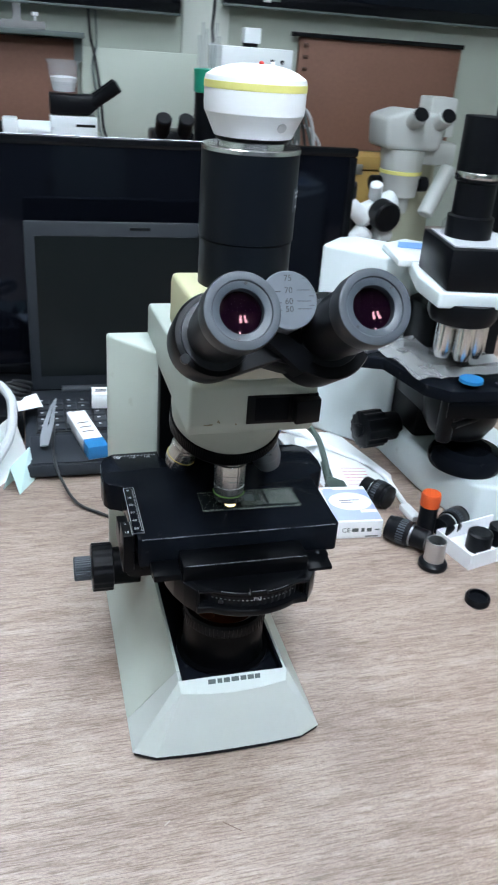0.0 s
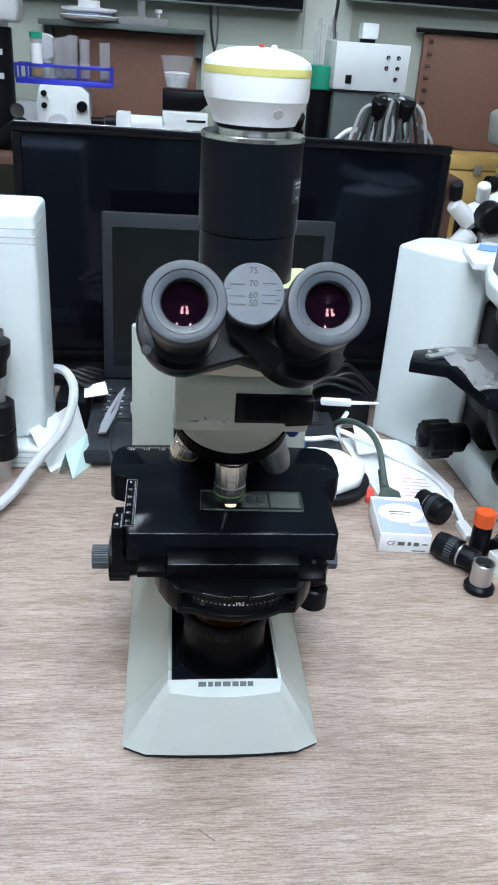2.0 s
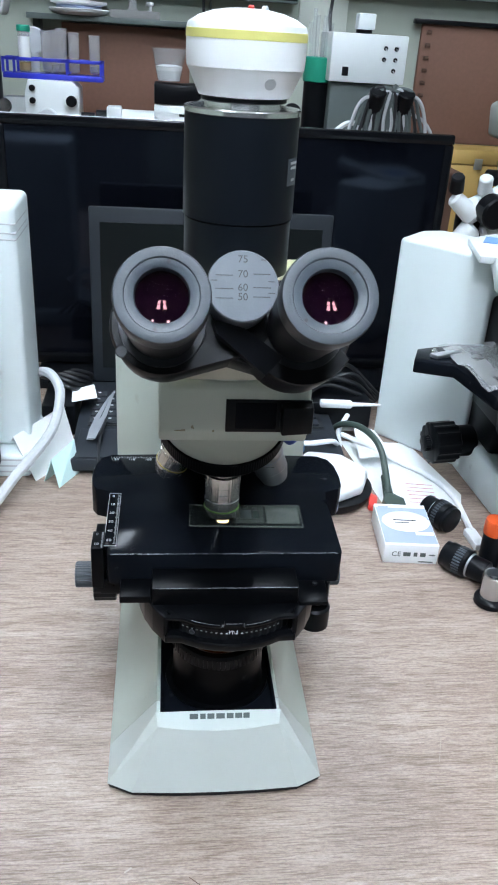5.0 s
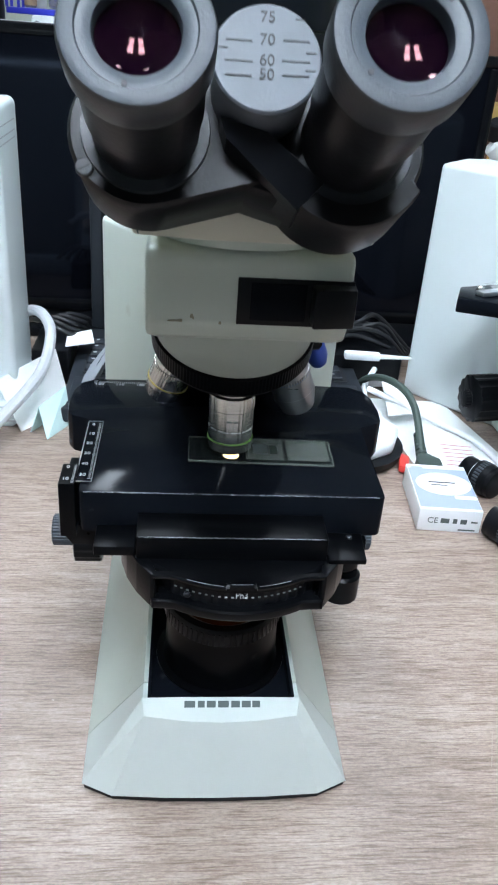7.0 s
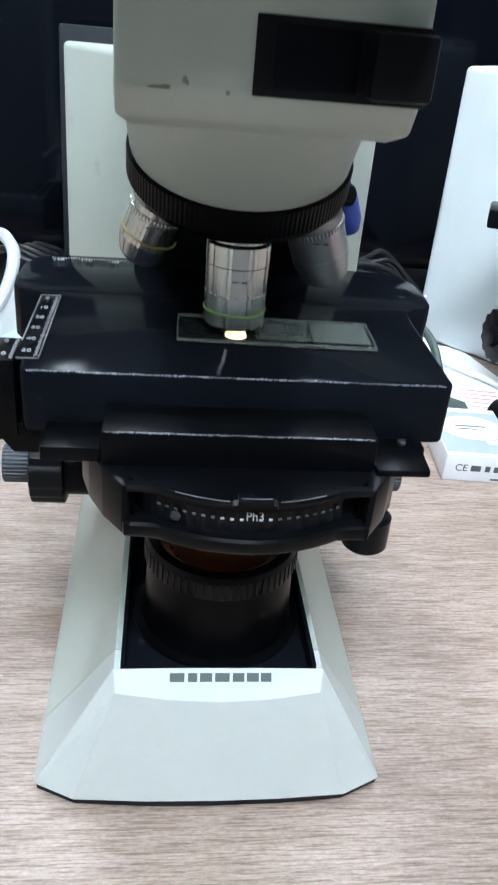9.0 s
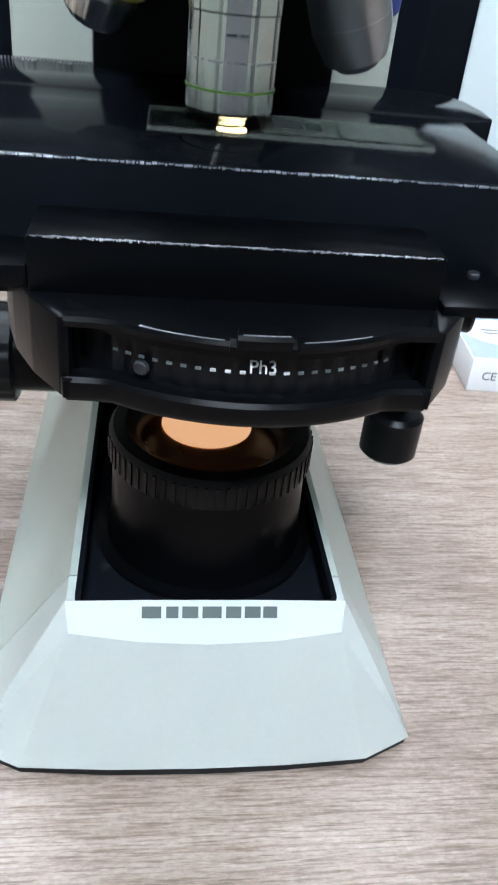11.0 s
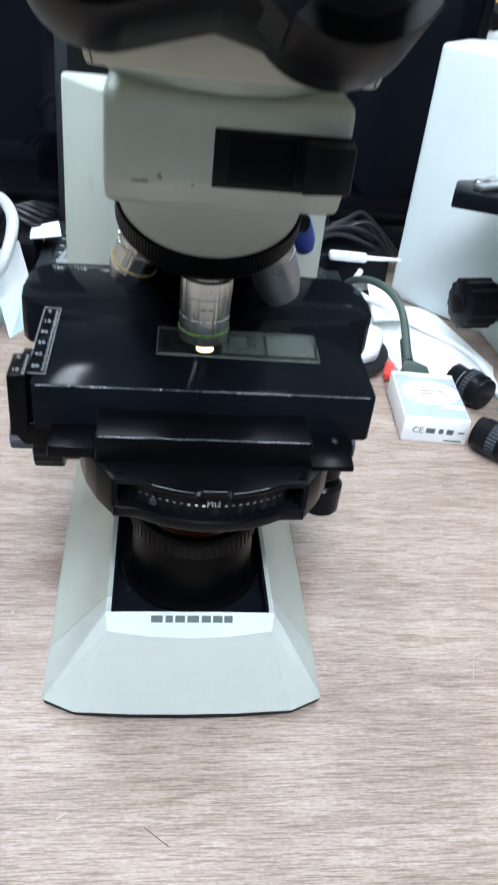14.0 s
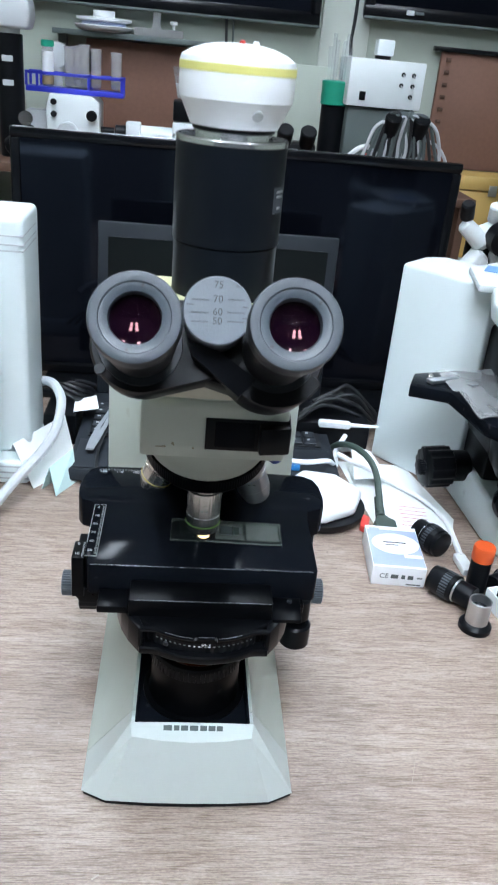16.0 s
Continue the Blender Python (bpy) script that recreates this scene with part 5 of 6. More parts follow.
def standing_eyepiece():
    t = thing("eyepiece", (0.2915, 0.210, 0), 0, "eyepiece standing upside down with a bare steel tube", "eyepiece", "loose eyepieces")
    part("flange", lathe([(0.0150, 0.0), (0.0165, 0.0012), (0.0165, 0.006), (0.0145, 0.0085), (0.0120, 0.010)], (0, 0, 0)), M_BLACK, t)
    part("tube", lathe([(0.0116, 0.0095), (0.0116, 0.0350), (0.0112, 0.0354), (0.0100, 0.0352), (0.0098, 0.0120), (0.001, 0.0118)], (0, 0, 0), cap=False), M_STEEL, t)
    part("field_stop", lathe([(0.0098, 0.026), (0.006, 0.0255)], (0, 0, 0), cap=False), M_BLACK, t)


standing_eyepiece()
solo("dust_cap", lathe([(0.0125, 0), (0.0135, 0.001), (0.0135, 0.007), (0.0125, 0.0085), (0.0105, 0.0085), (0.0100, 0.005), (0.001, 0.0048)], (0, 0, 0)), M_BLACK, "small round black dust cap lying on the table", "cap", (0.3105, 0.140, 0))


def open_tray():
    t = thing("carton_tray", (0.330, 0.195, 0), 14, "open white carton tray holding black eyepieces", "tray")
    part("bottom", box(0, 0.10, 0, 0.06, 0, 0.002), M_CARTON, t)
    for a in ((0, 0.10, 0, 0.0015), (0, 0.10, 0.0585, 0.06), (0, 0.0015, 0.0015, 0.0585), (0.0985, 0.10, 0.0015, 0.0585)):
        part("side", box(*a, 0.0021, 0.02), M_CARTON, t)


open_tray()
for i, (ex, ey) in enumerate(((0.362, 0.232), (0.395, 0.240))):
    solo("eyepiece_part", lathe([(0.014, 0), (0.015, 0.001), (0.015, 0.022), (0.012, 0.024), (0.001, 0.0235)], (0, 0, 0)), M_BLACK, "short black eyepiece barrel standing in a carton tray", "eyepiece", (ex, ey, 0.0022), group="loose eyepieces")
solo("black_cover", lathe([(0.03, 0), (0.032, 0.002), (0.032, 0.012), (0.028, 0.018), (0.001, 0.02)], (0, 0, 0)), M_BLACK, "black round cover on the table edge of the tray", "cover", (0.385, 0.155, 0))

solo("paper_sheet", prism([(0.205, 0.565), (0.300, 0.560), (0.332, 0.42), (0.312, 0.362), (0.232, 0.352)], "z", 0.0004, 0.0012), M_PAPER, "white sheet of paper lying under cables", "paper")
note = thing("leaflet", (0.238, 0.38, 0.0016), -8, "white leaflet with rows of rose-coloured lines", "paper")
part("sheet", prism([(0, 0), (0.058, 0.004), (0.05, 0.085), (-0.006, 0.082)], "z", 0, 0.0006), M_PAPER, note)
part("print_lines", bars([(0.036, 0.006 + 0.009 * i, 0.034, 0.0012) for i in range(8)], pose(0, 0, 0.0008), 0.0001), M_PINK, note)
folded_paper("paper_sheet", ((0.185, 0.60, 0.0), (0.250, 0.61, 0.0), (0.262, 0.50, 0.014), (0.215, 0.49, 0.014)), ((0.22, 0.565, 0.03), (0.245, 0.54, 0.03)), "creased white sheet lying over the cables", M_PAPER)


def round_device():
    t = thing("cable_reel", (0.158, 0.428, 0), 0, "white disc-shaped device with a black underside", "device")
    part("underside", lathe([(0.052, 0.0), (0.056, 0.004), (0.058, 0.013), (0.05, 0.015)], (0, 0, 0)), M_BLACK, t)
    part("cover", prism([(-0.050, 0.015), (-0.040, -0.040), (0.0, -0.056), (0.040, -0.032), (0.055, 0.008), (0.028, 0.048), (-0.015, 0.056)], "z", 0.0135, 0.030, 0.006, 3), M_WHITEPL, t)


round_device()


def plug():
    t = thing("power_plug", (0.231, 0.366, 0.0026), 0, "dark green-grey mains plug with ribbed neck", "plug")
    part("body", loft([[(x, y, z) for x, z in ((-a, 0), (a, 0), (a * 0.8, h), (-a * 0.8, h))] for y, a, h in ((0, 0.015, 0.018), (0.012, 0.0155, 0.019), (0.022, 0.009, 0.017), (0.030, 0.0065, 0.015))]), M_PLUG, t)
    nk = bmesh.new()
    for i in range(7):
        lathe([(0.0062 - 0.0002 * i, 0), (0.0062 - 0.0002 * i, 0.0028)], (0, 0.030 + i * 0.0042, 0.009 + i * 0.0022), (0, 1, 0.5), 16, bm=nk)
    part("neck", nk, M_PLUG, t)
    part("cord", cable([(0, 0.030, 0.009), (0.0005, 0.058, 0.028), (0.0, 0.088, 0.043), (-0.006, 0.118, 0.049), (-0.018, 0.152, 0.046), (-0.030, 0.185, 0.032), (-0.034, 0.215, 0.010)], 0.0042), M_PLUG, t)


plug()
solo("usb_cable", cable([(0.313, 0.330, 0.006), (0.316, 0.374, 0.006), (0.317, 0.413, 0.006), (0.302, 0.457, 0.006), (0.274, 0.492, 0.007), (0.235, 0.51, 0.02), (0.196, 0.53, 0.03)], 0.0036), M_WHITEPL, "white cable curving over papers", "cable")
solo("usb_plug", box(-0.007, 0.007, -0.022, 0.012, 0, 0.009, 0.002), M_WHITEPL, "white moulded cable plug on the table", "plug", (0.312, 0.322, 0.0), 4)
solo("usb_cable", cable([(0.10, 0.50, 0.034), (0.145, 0.49, 0.036), (0.178, 0.50, 0.034), (0.196, 0.53, 0.012), (0.20, 0.56, 0.02), (0.215, 0.58, 0.035)], 0.0034), M_WHITEPL, "white cable looped behind the disc-shaped device", "cable")
wp = thing("white_connector", (0.175, 0.585, 0.045), -4, "white pen-shaped cable connector lying on clutter", "connector")
part("body", box(0, 0.045, -0.006, 0.006, 0, 0.010, 0.003), M_WHITEPL, wp)
part("strain_relief", rod((0.044, 0, 0.005), (0.085, 0.002, 0.005), 0.003, 0.0018), M_WHITEPL, wp)
solo("black_strip", box(0.115, 0.255, 0.60, 0.68, 0.0, 0.044, 0.006), M_BLACK, "black power strip lying under cables", "power strip")
for i in range(7):
    o = 0.011 * i
    solo("black_cable", cable([(0.14 + o * 0.6, 0.585 + o, 0.05 + 0.004 * (i % 3)), (0.185 + o * 0.4, 0.62 + o * 0.7, 0.062 + 0.006 * (i % 2)), (0.235, 0.625 + o, 0.048 + 0.010 * (i % 3)), (0.27 + o * 0.3, 0.655 + o * 0.4, 0.02)], 0.0028 + 0.0005 * (i % 2)), M_CABLEBK, "thin black cable in a tangle behind the laptop", "cable", group="tangled black cables")
for i in range(5):
    o = 0.014 * i
    solo("black_cable", cable([(-0.225 + o, 0.66, 0.05), (-0.20 + o * 0.5, 0.63 + o * 0.5, 0.062), (-0.165 + o * 0.3, 0.62 + o, 0.05), (-0.15, 0.68 + o * 0.4, 0.03)], 0.003), M_CABLEBK, "thin black cable in a tangle behind the laptop", "cable", group="tangled black cables")
solo("thin_cable", cable([(-0.118, 0.56, 0.033), (-0.122, 0.50, 0.033), (-0.118, 0.45, 0.022), (-0.098, 0.40, 0.004), (-0.06, 0.36, 0.003), (-0.03, 0.30, 0.003)], 0.0019), M_CABLEBK, "thin dark cable hanging over the laptop edge", "cable")
solo("blue_clip", box(0.118, 0.140, 0.485, 0.50, 0.0246, 0.034, 0.002), M_SKYBLUE, "small blue clip on the laptop edge", "clip")
solo("red_cloth", prism([(0.203, 0.383), (0.212, 0.378), (0.220, 0.404), (0.211, 0.412)], "z", 0.0014, 0.010, 0.002), M_RED, "small red tag lying by the plug", "tag")


# ---- things on the rear shelf and the wall ----
SH = 0.235


def tube_rack():
    t = thing("tube_rack", (-0.31, 1.70, 0.378), 0, "blue plastic rack with clear test tubes", "rack")
    part("tray", box(-0.112, 0.118, -0.03, 0.03, 0.0, 0.012, 0.002), M_BLUE, t)
    rail = box(-0.112, 0.118, -0.03, -0.026, 0.038, 0.045, 0.001)
    box(-0.112, 0.118, 0.026, 0.03, 0.038, 0.045, 0.001, bm=rail)
    part("rail", rail, M_BLUE, t)
    for x in (-0.110, -0.085, 0.036, 0.114):
        for y in (-0.028, 0.028):
            part("post", box(x - 0.003, x + 0.003, y - 0.002, y + 0.002, 0.012, 0.045), M_BLUE, t)
    for i, (x, h, fill) in enumerate(((-0.012, 0.098, 0.02), (0.008, 0.100, 0.012), (0.022, 0.105, 0.015), (0.050, 0.098, 0.028), (0.098, 0.094, 0.012))):
        tb_ = part("test_tube", lathe([(0.004, 0.013), (0.0125, 0.018), (0.013, h), (0.0145, h + 0.001), (0.0145, h + 0.004), (0.0120, h + 0.004), (0.0118, 0.02), (0.001, 0.016)], (x, 0, 0), seg=20, cap=False), M_TUBEGLASS, t, "clear ribbed tube")
        part("sediment", lathe([(0.009, 0.019), (0.011, 0.021), (0.011, 0.02 + fill), (0.001, 0.02 + fill)], (x, 0, 0), seg=16), M_SAND if i in (3,) else M_CABLEDK, tb_)
    v = part("vial", lathe([(0.011, 0.013), (0.0135, 0.016), (0.0135, 0.098), (0.011, 0.1)], (-0.063, -0.004, 0), seg=24), M_TUBEGLASS, t, "vial with a green cap and white label")
    part("vial_label", lathe([(0.0138, 0.04), (0.0138, 0.088)], (-0.063, -0.004, 0), seg=24, cap=False), M_PAPER, v)
    part("vial_cap", lathe([(0.0145, 0.098), (0.0155, 0.099), (0.0155, 0.110), (0.014, 0.112), (0.001, 0.112)], (-0.063, -0.004, 0), seg=24), M_GREEN, v)
    part("residue", lathe([(0.0115, 0.016), (0.0137, 0.018), (0.0137, 0.034), (0.001, 0.034)], (-0.063, -0.0042, 0), seg=20), M_SAND, v)


tube_rack()


def control_block():
    t = thing("lamp_house", (-0.31, 1.70, SH), 0, "grey-white instrument block with black knobs under the rack", "instrument")
    part("body", prism([(-0.062, 0.0), (0.062, 0.0), (0.062, 0.128), (0.045, 0.143), (-0.055, 0.143), (-0.064, 0.11)], "y", -0.04, 0.06, 0.004, 2), M_WHITE, t)
    part("knob", rod((0.045, -0.04, 0.100), (0.045, -0.055, 0.100), 0.0125, bevel=0.002), M_BLACK, t)
    for z in (0.125, 0.098):
        part("button", rod((-0.045, -0.04, z), (-0.045, -0.05, z), 0.007, bevel=0.001), M_BLACK, t)
    part("dial", rod((-0.012, -0.04, 0.058), (-0.012, -0.058, 0.058), 0.025, bevel=0.003), M_CABLE, t)
    part("side_box", box(-0.12, -0.066, 0.0, 0.05, 0.0, 0.10, 0.003), M_CABLE, t)
    part("shaft", rod((0.062, 0.0, 0.065), (0.095, 0.0, 0.065), 0.009), M_BLACK, t)


control_block()
tele = thing("illuminator_tube", (-0.13, 1.69, SH), 0, "white horizontal illuminator tube on the shelf", "illuminator")
part("block", box(-0.055, -0.020, -0.025, 0.025, 0.0, 0.092, 0.004), M_WHITE, tele)
part("tube", rod((-0.020, 0, 0.064), (0.090, 0, 0.064), 0.022, bevel=0.002), M_WHITE, tele)
part("knob", rod((-0.082, 0, 0.066), (-0.055, 0, 0.066), 0.016, bevel=0.002), M_BLACK, tele)
part("screw", rod((0.062, -0.02, 0.072), (0.062, -0.03, 0.072), 0.004), M_STEEL, tele)

head = thing("binocular_microscope", (-0.01, 1.69, SH), 0, "white and black binocular microscope head on the shelf", "microscope")
part("lower_body", box(-0.062, 0.050, -0.03, 0.05, 0.0, 0.102, 0.004), M_WHITE, head)
part("slot", box(-0.002, 0.045, -0.0308, -0.028, 0.078, 0.084), M_BLACK, head)
part("upper_body", prism([(-0.062, 0.104), (0.030, 0.104), (0.052, 0.122), (0.058, 0.150), (0.030, 0.150), (0.005, 0.148), (-0.062, 0.150)], "y", -0.03, 0.045, 0.004), M_BLACK, head)
for yy in (-0.018, 0.03):
    part("ocular", rod((0.040, yy, 0.132), (0.100, yy - 0.015, 0.176), 0.015, 0.016, bevel=0.002), M_BLACK, head)

cup = thing("plastic_cup", (-0.037, 1.69, SH + 0.152), 0, "clear plastic cup half full of white powder", "cup")
part("wall", lathe([(0.026, 0.0), (0.027, 0.001), (0.040, 0.069), (0.0425, 0.070), (0.0425, 0.072), (0.039, 0.0715), (0.0255, 0.002), (0.001, 0.0015)], (0, 0, 0), seg=32, cap=False), M_CLEAR, cup)
part("powder", lathe([(0.0255, 0.003), (0.0318, 0.034), (0.02, 0.037), (0.001, 0.035)], (0, 0, 0), seg=32), M_PAPER, cup)

low = thing("binocular_viewer", (0.235, 1.72, SH), 0, "black binocular head with two eyepieces on the shelf", "viewer")
part("body", box(-0.055, 0.055, -0.02, 0.06, 0.0, 0.075, 0.008), M_BLACK, low)
for xx in (-0.028, 0.030):
    part("ocular", rod((xx, 0.0, 0.060), (xx, -0.045, 0.108), 0.0185, 0.0205, bevel=0.003), M_BLACK, low)


def supply_box():
    t = thing("power_supply", (0.442, 1.70, SH), 0, "white control box with switches on a dark stand", "control box")
    part("stand", box(-0.085, 0.082, 0.0, 0.12, 0.0, 0.172, 0.003), M_SHELF, t)
    part("case", box(-0.094, 0.092, -0.02, 0.14, 0.174, 0.281, 0.003), M_WHITE, t)
    part("rocker_switch", box(-0.064, -0.049, -0.024, -0.019, 0.188, 0.208, 0.001), M_BLACK, t)
    for x, z in ((0.038, 0.252), (0.064, 0.252), (0.036, 0.228), (0.064, 0.228), (0.062, 0.204)):
        s = part("toggle_plate", rod((x, -0.0195, z), (x, -0.022, z), 0.005), M_BLACK, t)
        part("lever", rod((x, -0.021, z), (x, -0.032, z - 0.004), 0.0018), M_STEEL, s)
    part("top_knob", rod((-0.004, 0.05, 0.281), (-0.004, 0.05, 0.290), 0.020), M_BLACK, t)
    part("top_cap", box(-0.024, 0.018, 0.03, 0.07, 0.290, 0.325, 0.003), M_WHITE, t)


supply_box()
cb = thing("cabled_viewer", (0.478, 1.61, SH), 0, "pale binocular head with a bundle of grey cables over it", "viewer")
part("body", box(-0.060, 0.050, -0.01, 0.06, 0.0, 0.080, 0.005), M_CABLE, cb)
for xx in (-0.034, 0.034):
    part("ocular", rod((xx, 0.0, 0.080), (xx, -0.055, 0.165), 0.018, 0.020, bevel=0.003), M_BLACK, cb)
part("red_tag", box(-0.082, -0.074, -0.02, -0.012, 0.0, 0.075, 0.001), M_RED, cb)
random.seed(4)
for i in range(12):
    x0, x1 = -0.105 + 0.012 * i, 0.10 - 0.014 * ((i * 5) % 12)
    pts = [(x0, -0.03, 0.0), (x0 + 0.018, -0.035 - 0.003 * (i % 3), 0.09), (x0 * 0.55, -0.045, 0.150 + 0.006 * (i % 4)), (x1 * 0.5, -0.05, 0.158 + 0.005 * (i % 3)), (x1 * 0.9, -0.04, 0.10), (x1 + 0.015 * (i % 3), -0.03, 0.0)]
    solo("looped_cable", cable([(x + 0.478, y + 1.61, z + SH) for x, y, z in pts], 0.0042), (M_CABLE, M_CABLEDK, M_CABLEBK, M_CABLEDK)[i % 4], "looped equipment cable draped over a binocular head", "cable", group="draped equipment cables")
solo("looped_cable", cable([(0.53, 1.60, SH + 0.12), (0.575, 1.60, SH + 0.10), (0.60, 1.60, SH + 0.06), (0.575, 1.60, SH + 0.03), (0.545, 1.60, SH + 0.04)], 0.004), M_CABLE, "pale looped cable beside the binocular head", "cable")
solo("looped_cable", cable([(0.33, 1.60, SH + 0.01), (0.345, 1.60, SH + 0.05), (0.38, 1.60, SH + 0.085), (0.41, 1.6, SH + 0.09)], 0.006), M_WHITEPL, "white looped cable beside the binocular head", "cable")

pens = thing("pipette_holder", (0.333, 1.76, SH), 0, "black holder with a green collar and clear pipettes", "holder")
part("cup", lathe([(0.030, 0), (0.032, 0.002), (0.033, 0.165), (0.03, 0.167)], (0, 0, 0)), M_BLACK, pens)
part("collar", lathe([(0.034, 0.167), (0.036, 0.169), (0.037, 0.222), (0.032, 0.224)], (0, 0, 0)), M_GREEN, pens)
for i in range(6):
    a = i * 1.05
    part("pipette", rod((0.018 * math.cos(a), 0.018 * math.sin(a), 0.16), (0.026 * math.cos(a), 0.026 * math.sin(a), 0.30 + 0.015 * (i % 3)), 0.004, 0.0055, seg=10), M_CLEAR, pens)

# column of a tall stand at the dark edge of the shelf
std = thing("column_stand", (-0.445, 1.62, SH), 0, "black column stand with a pale grey camera on top", "stand")
part("column", rod((0, 0, 0), (0, 0, 0.262), 0.030, bevel=0.002), M_BLACK, std)
part("clamp", rod((0.0, -0.02, 0.02), (0.055, -0.05, 0.06), 0.024, bevel=0.003), M_BLACK, std)
part("silver_ring", rod((0.040, -0.055, 0.092), (0.043, -0.066, 0.092), 0.016), M_CHROME, std)
part("camera_block", prism([(-0.07, 0.272), (0.048, 0.272), (0.055, 0.30), (0.050, 0.335), (-0.07, 0.345)], "y", -0.04, 0.04, 0.008, 3), M_CABLE, std)
part("neck", rod((0, 0, 0.262), (0, 0, 0.274), 0.024), M_STEEL, std)
for z in (0.155, 0.205):
    part("tag", box(-0.012, 0.012, -0.0312, -0.0285, z, z + 0.012), M_CABLE, std)
dome = thing("round_fitting", (-0.385, 1.78, SH), 0, "pale disc fitting behind the blue rack", "fitting")
part("disc", rod((0.02, 0.0, 0.222), (0.02, 0.02, 0.222), 0.030, bevel=0.003), M_CABLE, dome)
part("stem", rod((0.02, 0.012, 0), (0.02, 0.012, 0.2), 0.012), M_CABLE, dome)
part("disc", rod((0.078, 0.0, 0.215), (0.078, 0.02, 0.215), 0.034, bevel=0.003), M_BLACK, dome)
part("foot", rod((0.04, 0.012, 0), (0.04, 0.012, 0.012), 0.04), M_BLACK, dome)


# wall boards, wall shelf and the two wall displays
def wall_board(name, x0, x1, z0, z1, label, material, holes=False):
    t = thing(name, ((x0 + x1) / 2, Y1 - 0.03, SH), 0, label, "board")
    w = (x1 - x0) / 2
    part("panel", box(-w, w, 0, 0.018, z0 - SH, z1 - SH, 0.002), material, t)
    if holes:
        n = 9
        for i in range(n):
            z = z0 - SH + 0.03 + (z1 - z0 - 0.05) * i / (n - 1)
            part("binding_ring", rod((-w + 0.013, -0.003, z), (-w + 0.027, -0.003, z), 0.0055, seg=10), M_DARKWOOD, t)
    return t


wall_board("brown_board", -0.335, 0.022, SH, 0.500, "plain brown board leaning on the wall", M_CORK)
b2_ = wall_board("brown_board", 0.690, 1.235, SH, 0.553, "large brown board with a bound edge", M_CORK, True)
part("top_rail", box(-0.30, 0.275, -0.012, 0.012, 0.553 - SH, 0.566 - SH, 0.002), M_BEZEL, b2_)
wall_board("pale_board", 0.036, 0.374, SH, 0.484, "pale green-white board leaning on the wall", M_PANEL)
ws = thing("wall_shelf", (-0.22, Y1, 0.505), 0, "narrow grey-green wall shelf", "shelf")
part("board", box(-0.20, 0.262, -0.09, -0.001, 0.0, 0.014, 0.001), M_SHELF, ws)
part("bracket", box(0.235, 0.258, -0.045, -0.001, -0.06, 0.0), M_SHELF, ws)
part("bracket", box(-0.19, -0.17, -0.045, -0.001, -0.06, 0.0), M_SHELF, ws)
dish = thing("dish_stack", (-0.283, 2.10, 0.519), 0, "stacked white dishes on the wall shelf", "dishes")
part("lower_dish", lathe([(0.055, 0), (0.078, 0.008), (0.082, 0.014), (0.078, 0.016), (0.001, 0.012)], (0, 0, 0)), M_WHITEPL, dish)
part("blue_band", lathe([(0.060, 0.0162), (0.062, 0.018), (0.060, 0.024)], (0, 0, 0)), M_LILAC, dish)
part("upper_dish", lathe([(0.060, 0.024), (0.076, 0.028), (0.076, 0.034), (0.03, 0.037), (0.03, 0.052), (0.001, 0.053)], (0, 0, 0)), M_WHITEPL, dish)
tr = thing("glass_tray", (-0.130, 2.10, 0.519), 0, "clear tray with small glass stoppers on the wall shelf", "tray")
part("tray", box(-0.068, 0.068, -0.035, 0.035, 0, 0.020, 0.003), M_TUBEGLASS, tr)
part("stopper", lathe([(0.016, 0.020), (0.010, 0.03), (0.012, 0.06)], (-0.008, 0, 0)), M_TUBEGLASS, tr)
part("stopper", lathe([(0.004, 0.020), (0.004, 0.032), (0.010, 0.034), (0.010, 0.042), (0.001, 0.043)], (0.040, 0, 0)), M_WHITEPL, tr)


def wall_display(x0, x1, z0, z1, label, mark):
    t, a, b, w = flat_screen(x0, x1, Y1 - 0.055, z0, z1, "wall_display", label, 0.03, 0.05, mount=z0)
    tagged(t, group="wall displays")
    part("lower_trim", box(-w, w, -0.003, 0.002, 0.001, 0.007, 0.001), M_CABLEDK, t)
    if mark is not None:
        part("maker_mark", box(mark, mark + 0.022, -0.0025, 0.001, 0.018, 0.030), M_CABLE, t)
        part("maker_bars", box(mark + 0.025, mark + 0.05, -0.0022, 0.001, 0.021, 0.028), M_CABLEDK, t)


wall_display(-0.78, 0.318, 0.580, 1.20, "large dark wall-mounted display with grey lower edge", None)
wall_display(0.440, 1.60, 0.617, 1.24, "large dark wall-mounted display with a pale mark", -0.46)
solo("wall_cable", cable([(0.425, 2.135, 0.75), (0.424, 2.135, 0.62), (0.420, 2.135, 0.56), (0.424, 2.134, 0.52)], 0.005), M_CABLEBK, "black cable hanging down the wall", "cable")
solo("wall_cable", cable([(0.055, 2.105, 0.62), (0.060, 2.105, 0.52), (0.072, 2.10, 0.46), (0.085, 2.08, 0.37), (0.090, 2.05, 0.28), (0.10, 2.0, 0.24)], 0.004), M_CABLEBK, "thin black cable hanging down the wall", "cable")
solo("wall_cable", cable([(0.075, 2.115, 0.62), (0.078, 2.11, 0.50), (0.066, 2.10, 0.44), (0.075, 2.08, 0.35), (0.08, 2.05, 0.27), (0.085, 2.0, 0.24)], 0.003), M_CABLEDK, "thin grey cable hanging down the wall", "cable")


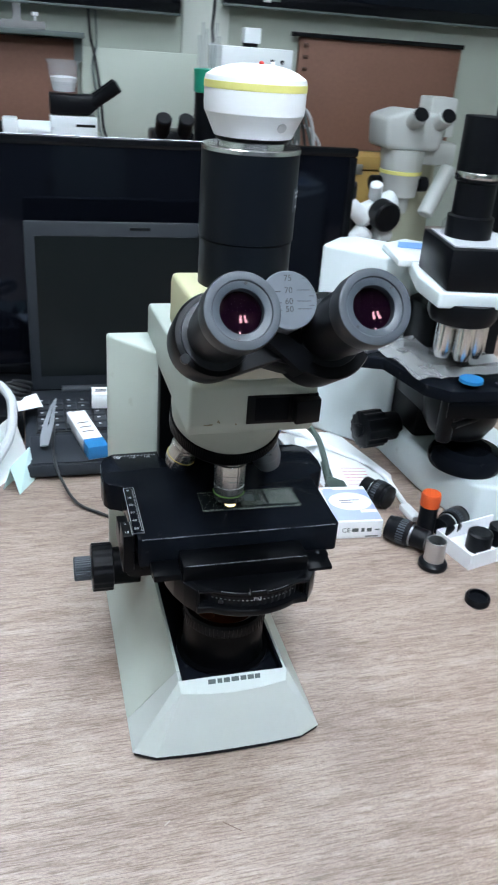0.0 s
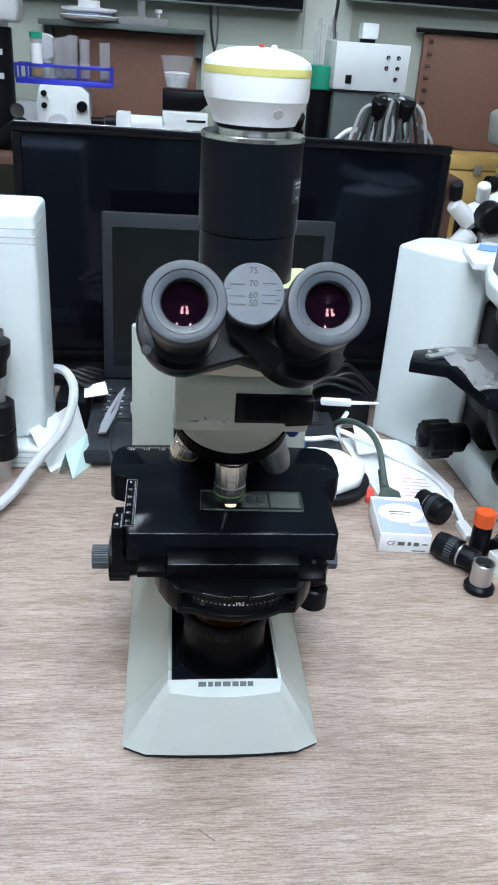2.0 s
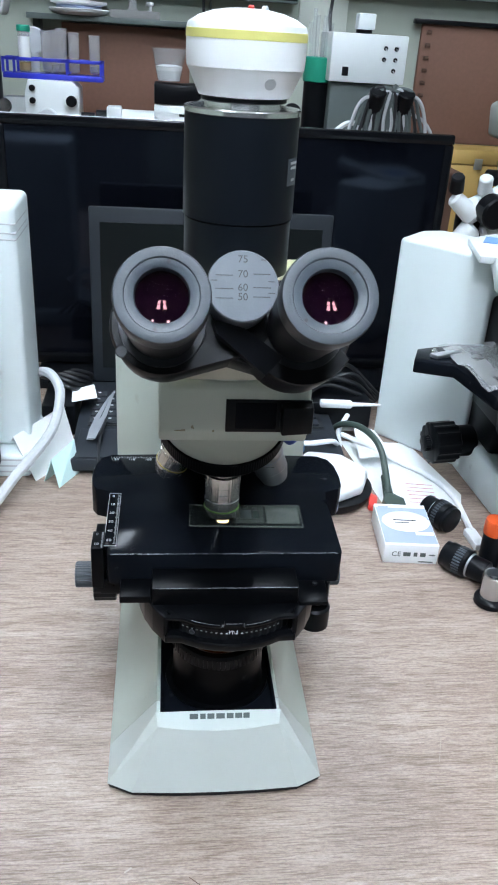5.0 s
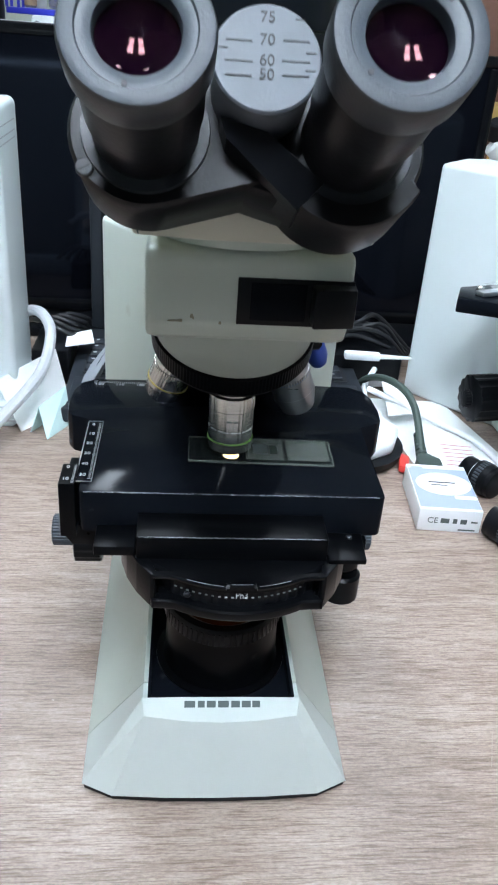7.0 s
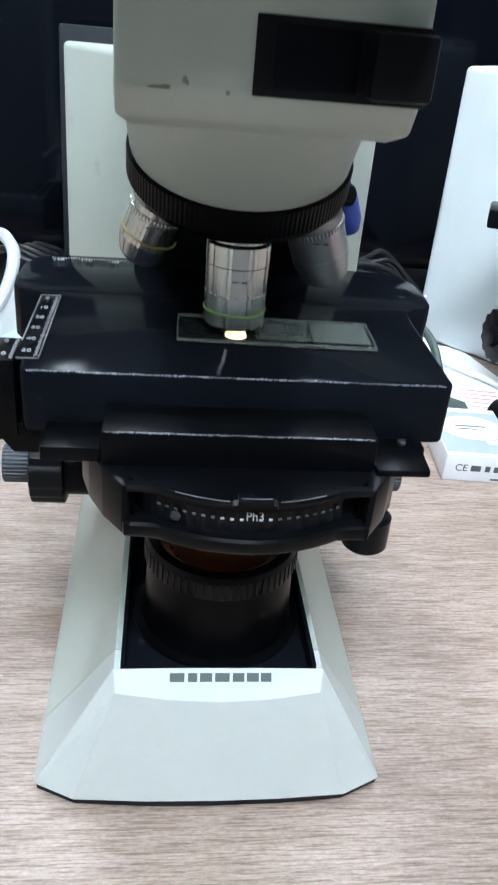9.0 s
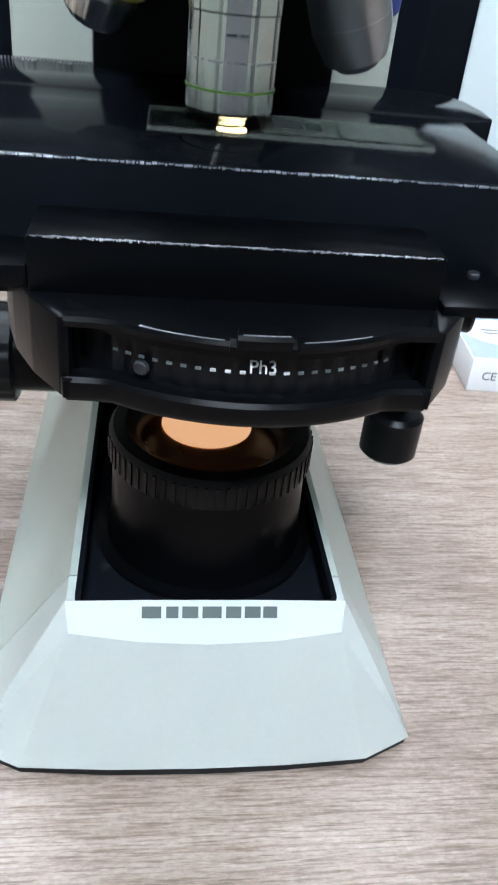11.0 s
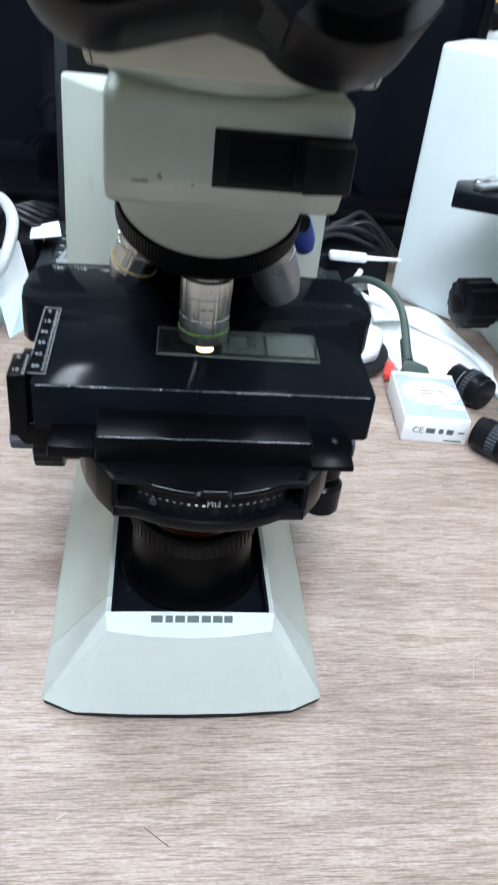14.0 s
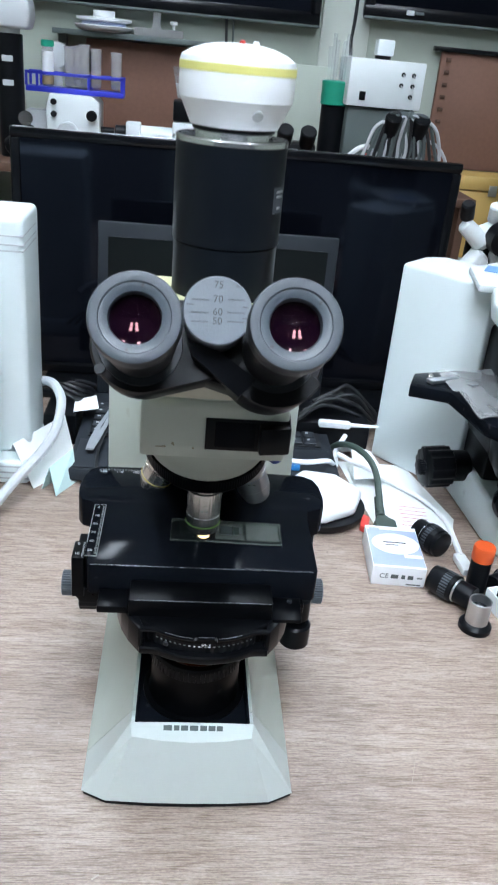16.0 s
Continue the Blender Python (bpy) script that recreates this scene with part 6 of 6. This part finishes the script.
# stereo microscope and odds on the table beside the television
def stereo_microscope():
    t = thing("stereo_microscope", (0.85, 1.64, 0), 0, "white stereo microscope with two eyepieces and a beige post", "microscope")
    part("base", box(-0.10, 0.16, -0.10, 0.15, 0, 0.03, 0.006), M_DULLWHITE, t)
    part("post", box(0.02, 0.13, 0.05, 0.10, 0.03, 0.36, 0.008), M_BEIGE, t)
    part("arm", box(-0.03, 0.14, -0.02, 0.06, 0.26, 0.32, 0.01), M_DULLWHITE, t)
    part("pod", lathe([(0.028, 0.135), (0.030, 0.15), (0.030, 0.175), (0.045, 0.18), (0.048, 0.225), (0.050, 0.23), (0.052, 0.30)], (0.0, -0.01, 0)), M_DULLWHITE, t)
    part("yellow_ring", lathe([(0.0487, 0.236), (0.0525, 0.238), (0.0525, 0.246), (0.0487, 0.248)], (0, -0.01, 0)), M_YELLOW, t)
    hd = part("head", prism([(-0.065, 0.30), (0.075, 0.30), (0.09, 0.36), (0.06, 0.395), (-0.02, 0.40), (-0.072, 0.38)], "y", -0.05, 0.06, 0.012, 3), M_DULLWHITE, t)
    for xx in (-0.005, 0.065):
        part("ocular", rod((xx, -0.03, 0.362), (xx, -0.082, 0.392), 0.019, 0.020, bevel=0.003), M_DULLWHITE, hd)
        part("eye_rim", rod((xx, -0.0815, 0.3918), (xx, -0.086, 0.3945), 0.0175), M_BLACK, hd)
    part("rear_block", box(0.075, 0.145, 0.02, 0.09, 0.33, 0.43, 0.006), M_DULLWHITE, t)
    for s in (-1, 1):
        part("zoom_knob", rod((s * 0.05, -0.01, 0.21), (s * 0.075, -0.01, 0.21), 0.02, bevel=0.002), M_BLACK, t)
    part("lamp_arm", rod((0.12, -0.03, 0.26), (0.05, -0.07, 0.14), 0.02, bevel=0.004), M_DULLWHITE, t)
    t.scale = (1.10, 1.2, 1.0)


stereo_microscope()


def bent_head():
    t = thing("binocular_microscope", (0.61, 1.25, 0.0955), 0, "white and black tilted microscope body lying on a carton", "microscope")
    L = lambda x, y, z: (x - 0.61, y - 1.25, z - 0.0955)
    part("lower_body", rod(L(0.565, 1.24, 0.118), L(0.605, 1.245, 0.165), 0.022, 0.024, bevel=0.006), M_WHITE, t)
    part("support", box(-0.03, 0.06, 0.0, 0.05, 0.0, 0.10, 0.008), M_BLACK, t)
    part("neck", rod(L(0.585, 1.25, 0.19), L(0.668, 1.25, 0.235), 0.026, 0.022, bevel=0.006), M_WHITE, t)
    part("cheek", rod(L(0.550, 1.24, 0.225), L(0.600, 1.24, 0.185), 0.017, 0.021, bevel=0.005), M_WHITE, t)
    part("drum", rod(L(0.628, 1.235, 0.205), L(0.634, 1.195, 0.200), 0.033, bevel=0.004), M_BLACK, t)
    part("side_body", rod(L(0.625, 1.24, 0.15), L(0.66, 1.24, 0.165), 0.022, bevel=0.006), M_WHITE, t)
    for dx in (0.0, 0.06):
        part("ocular", rod(L(0.556 + dx, 1.245, 0.235), L(0.548 + dx, 1.225, 0.268), 0.015, 0.014, bevel=0.003), M_BLACK if dx == 0 else M_WHITE, t)


solo("white_carton", box(-0.08, 0.08, -0.06, 0.06, 0, 0.095, 0.003), M_CARTON, "white carton box beside the television", "box", (0.60, 1.26, 0))
bent_head()
crate = thing("wooden_crate", (0.86, 2.0, 0), 0, "amber wooden crate standing on the table by the wall", "crate")
part("body", box(-0.10, 0.12, -0.05, 0.08, 0, 0.196, 0.004), M_AMBER, crate)
part("lid", box(-0.104, 0.124, -0.054, 0.084, 0.198, 0.238, 0.005), M_AMBER, crate)
part("clasp", box(-0.012, 0.012, -0.057, -0.0525, 0.185, 0.215, 0.001), M_STEEL, crate)
blk = thing("microscope", (0.87, 1.05, 0), 0, "black tall microscope standing behind the pale one", "microscope")
part("base", box(-0.07, 0.09, -0.08, 0.12, 0, 0.04, 0.006), M_BLACK, blk)
part("column", box(-0.02, 0.05, 0.06, 0.12, 0.04, 0.34, 0.006), M_BLACK, blk)
part("tube", rod((0, 0, 0.2), (0, 0, 0.42), 0.034, bevel=0.003), M_BLACK, blk)
part("head", box(-0.05, 0.07, -0.03, 0.1, 0.42, 0.50, 0.008), M_BLACK, blk)
part("ring", rod((0, 0, 0.300), (0, 0, 0.308), 0.0355), M_STEEL, blk)
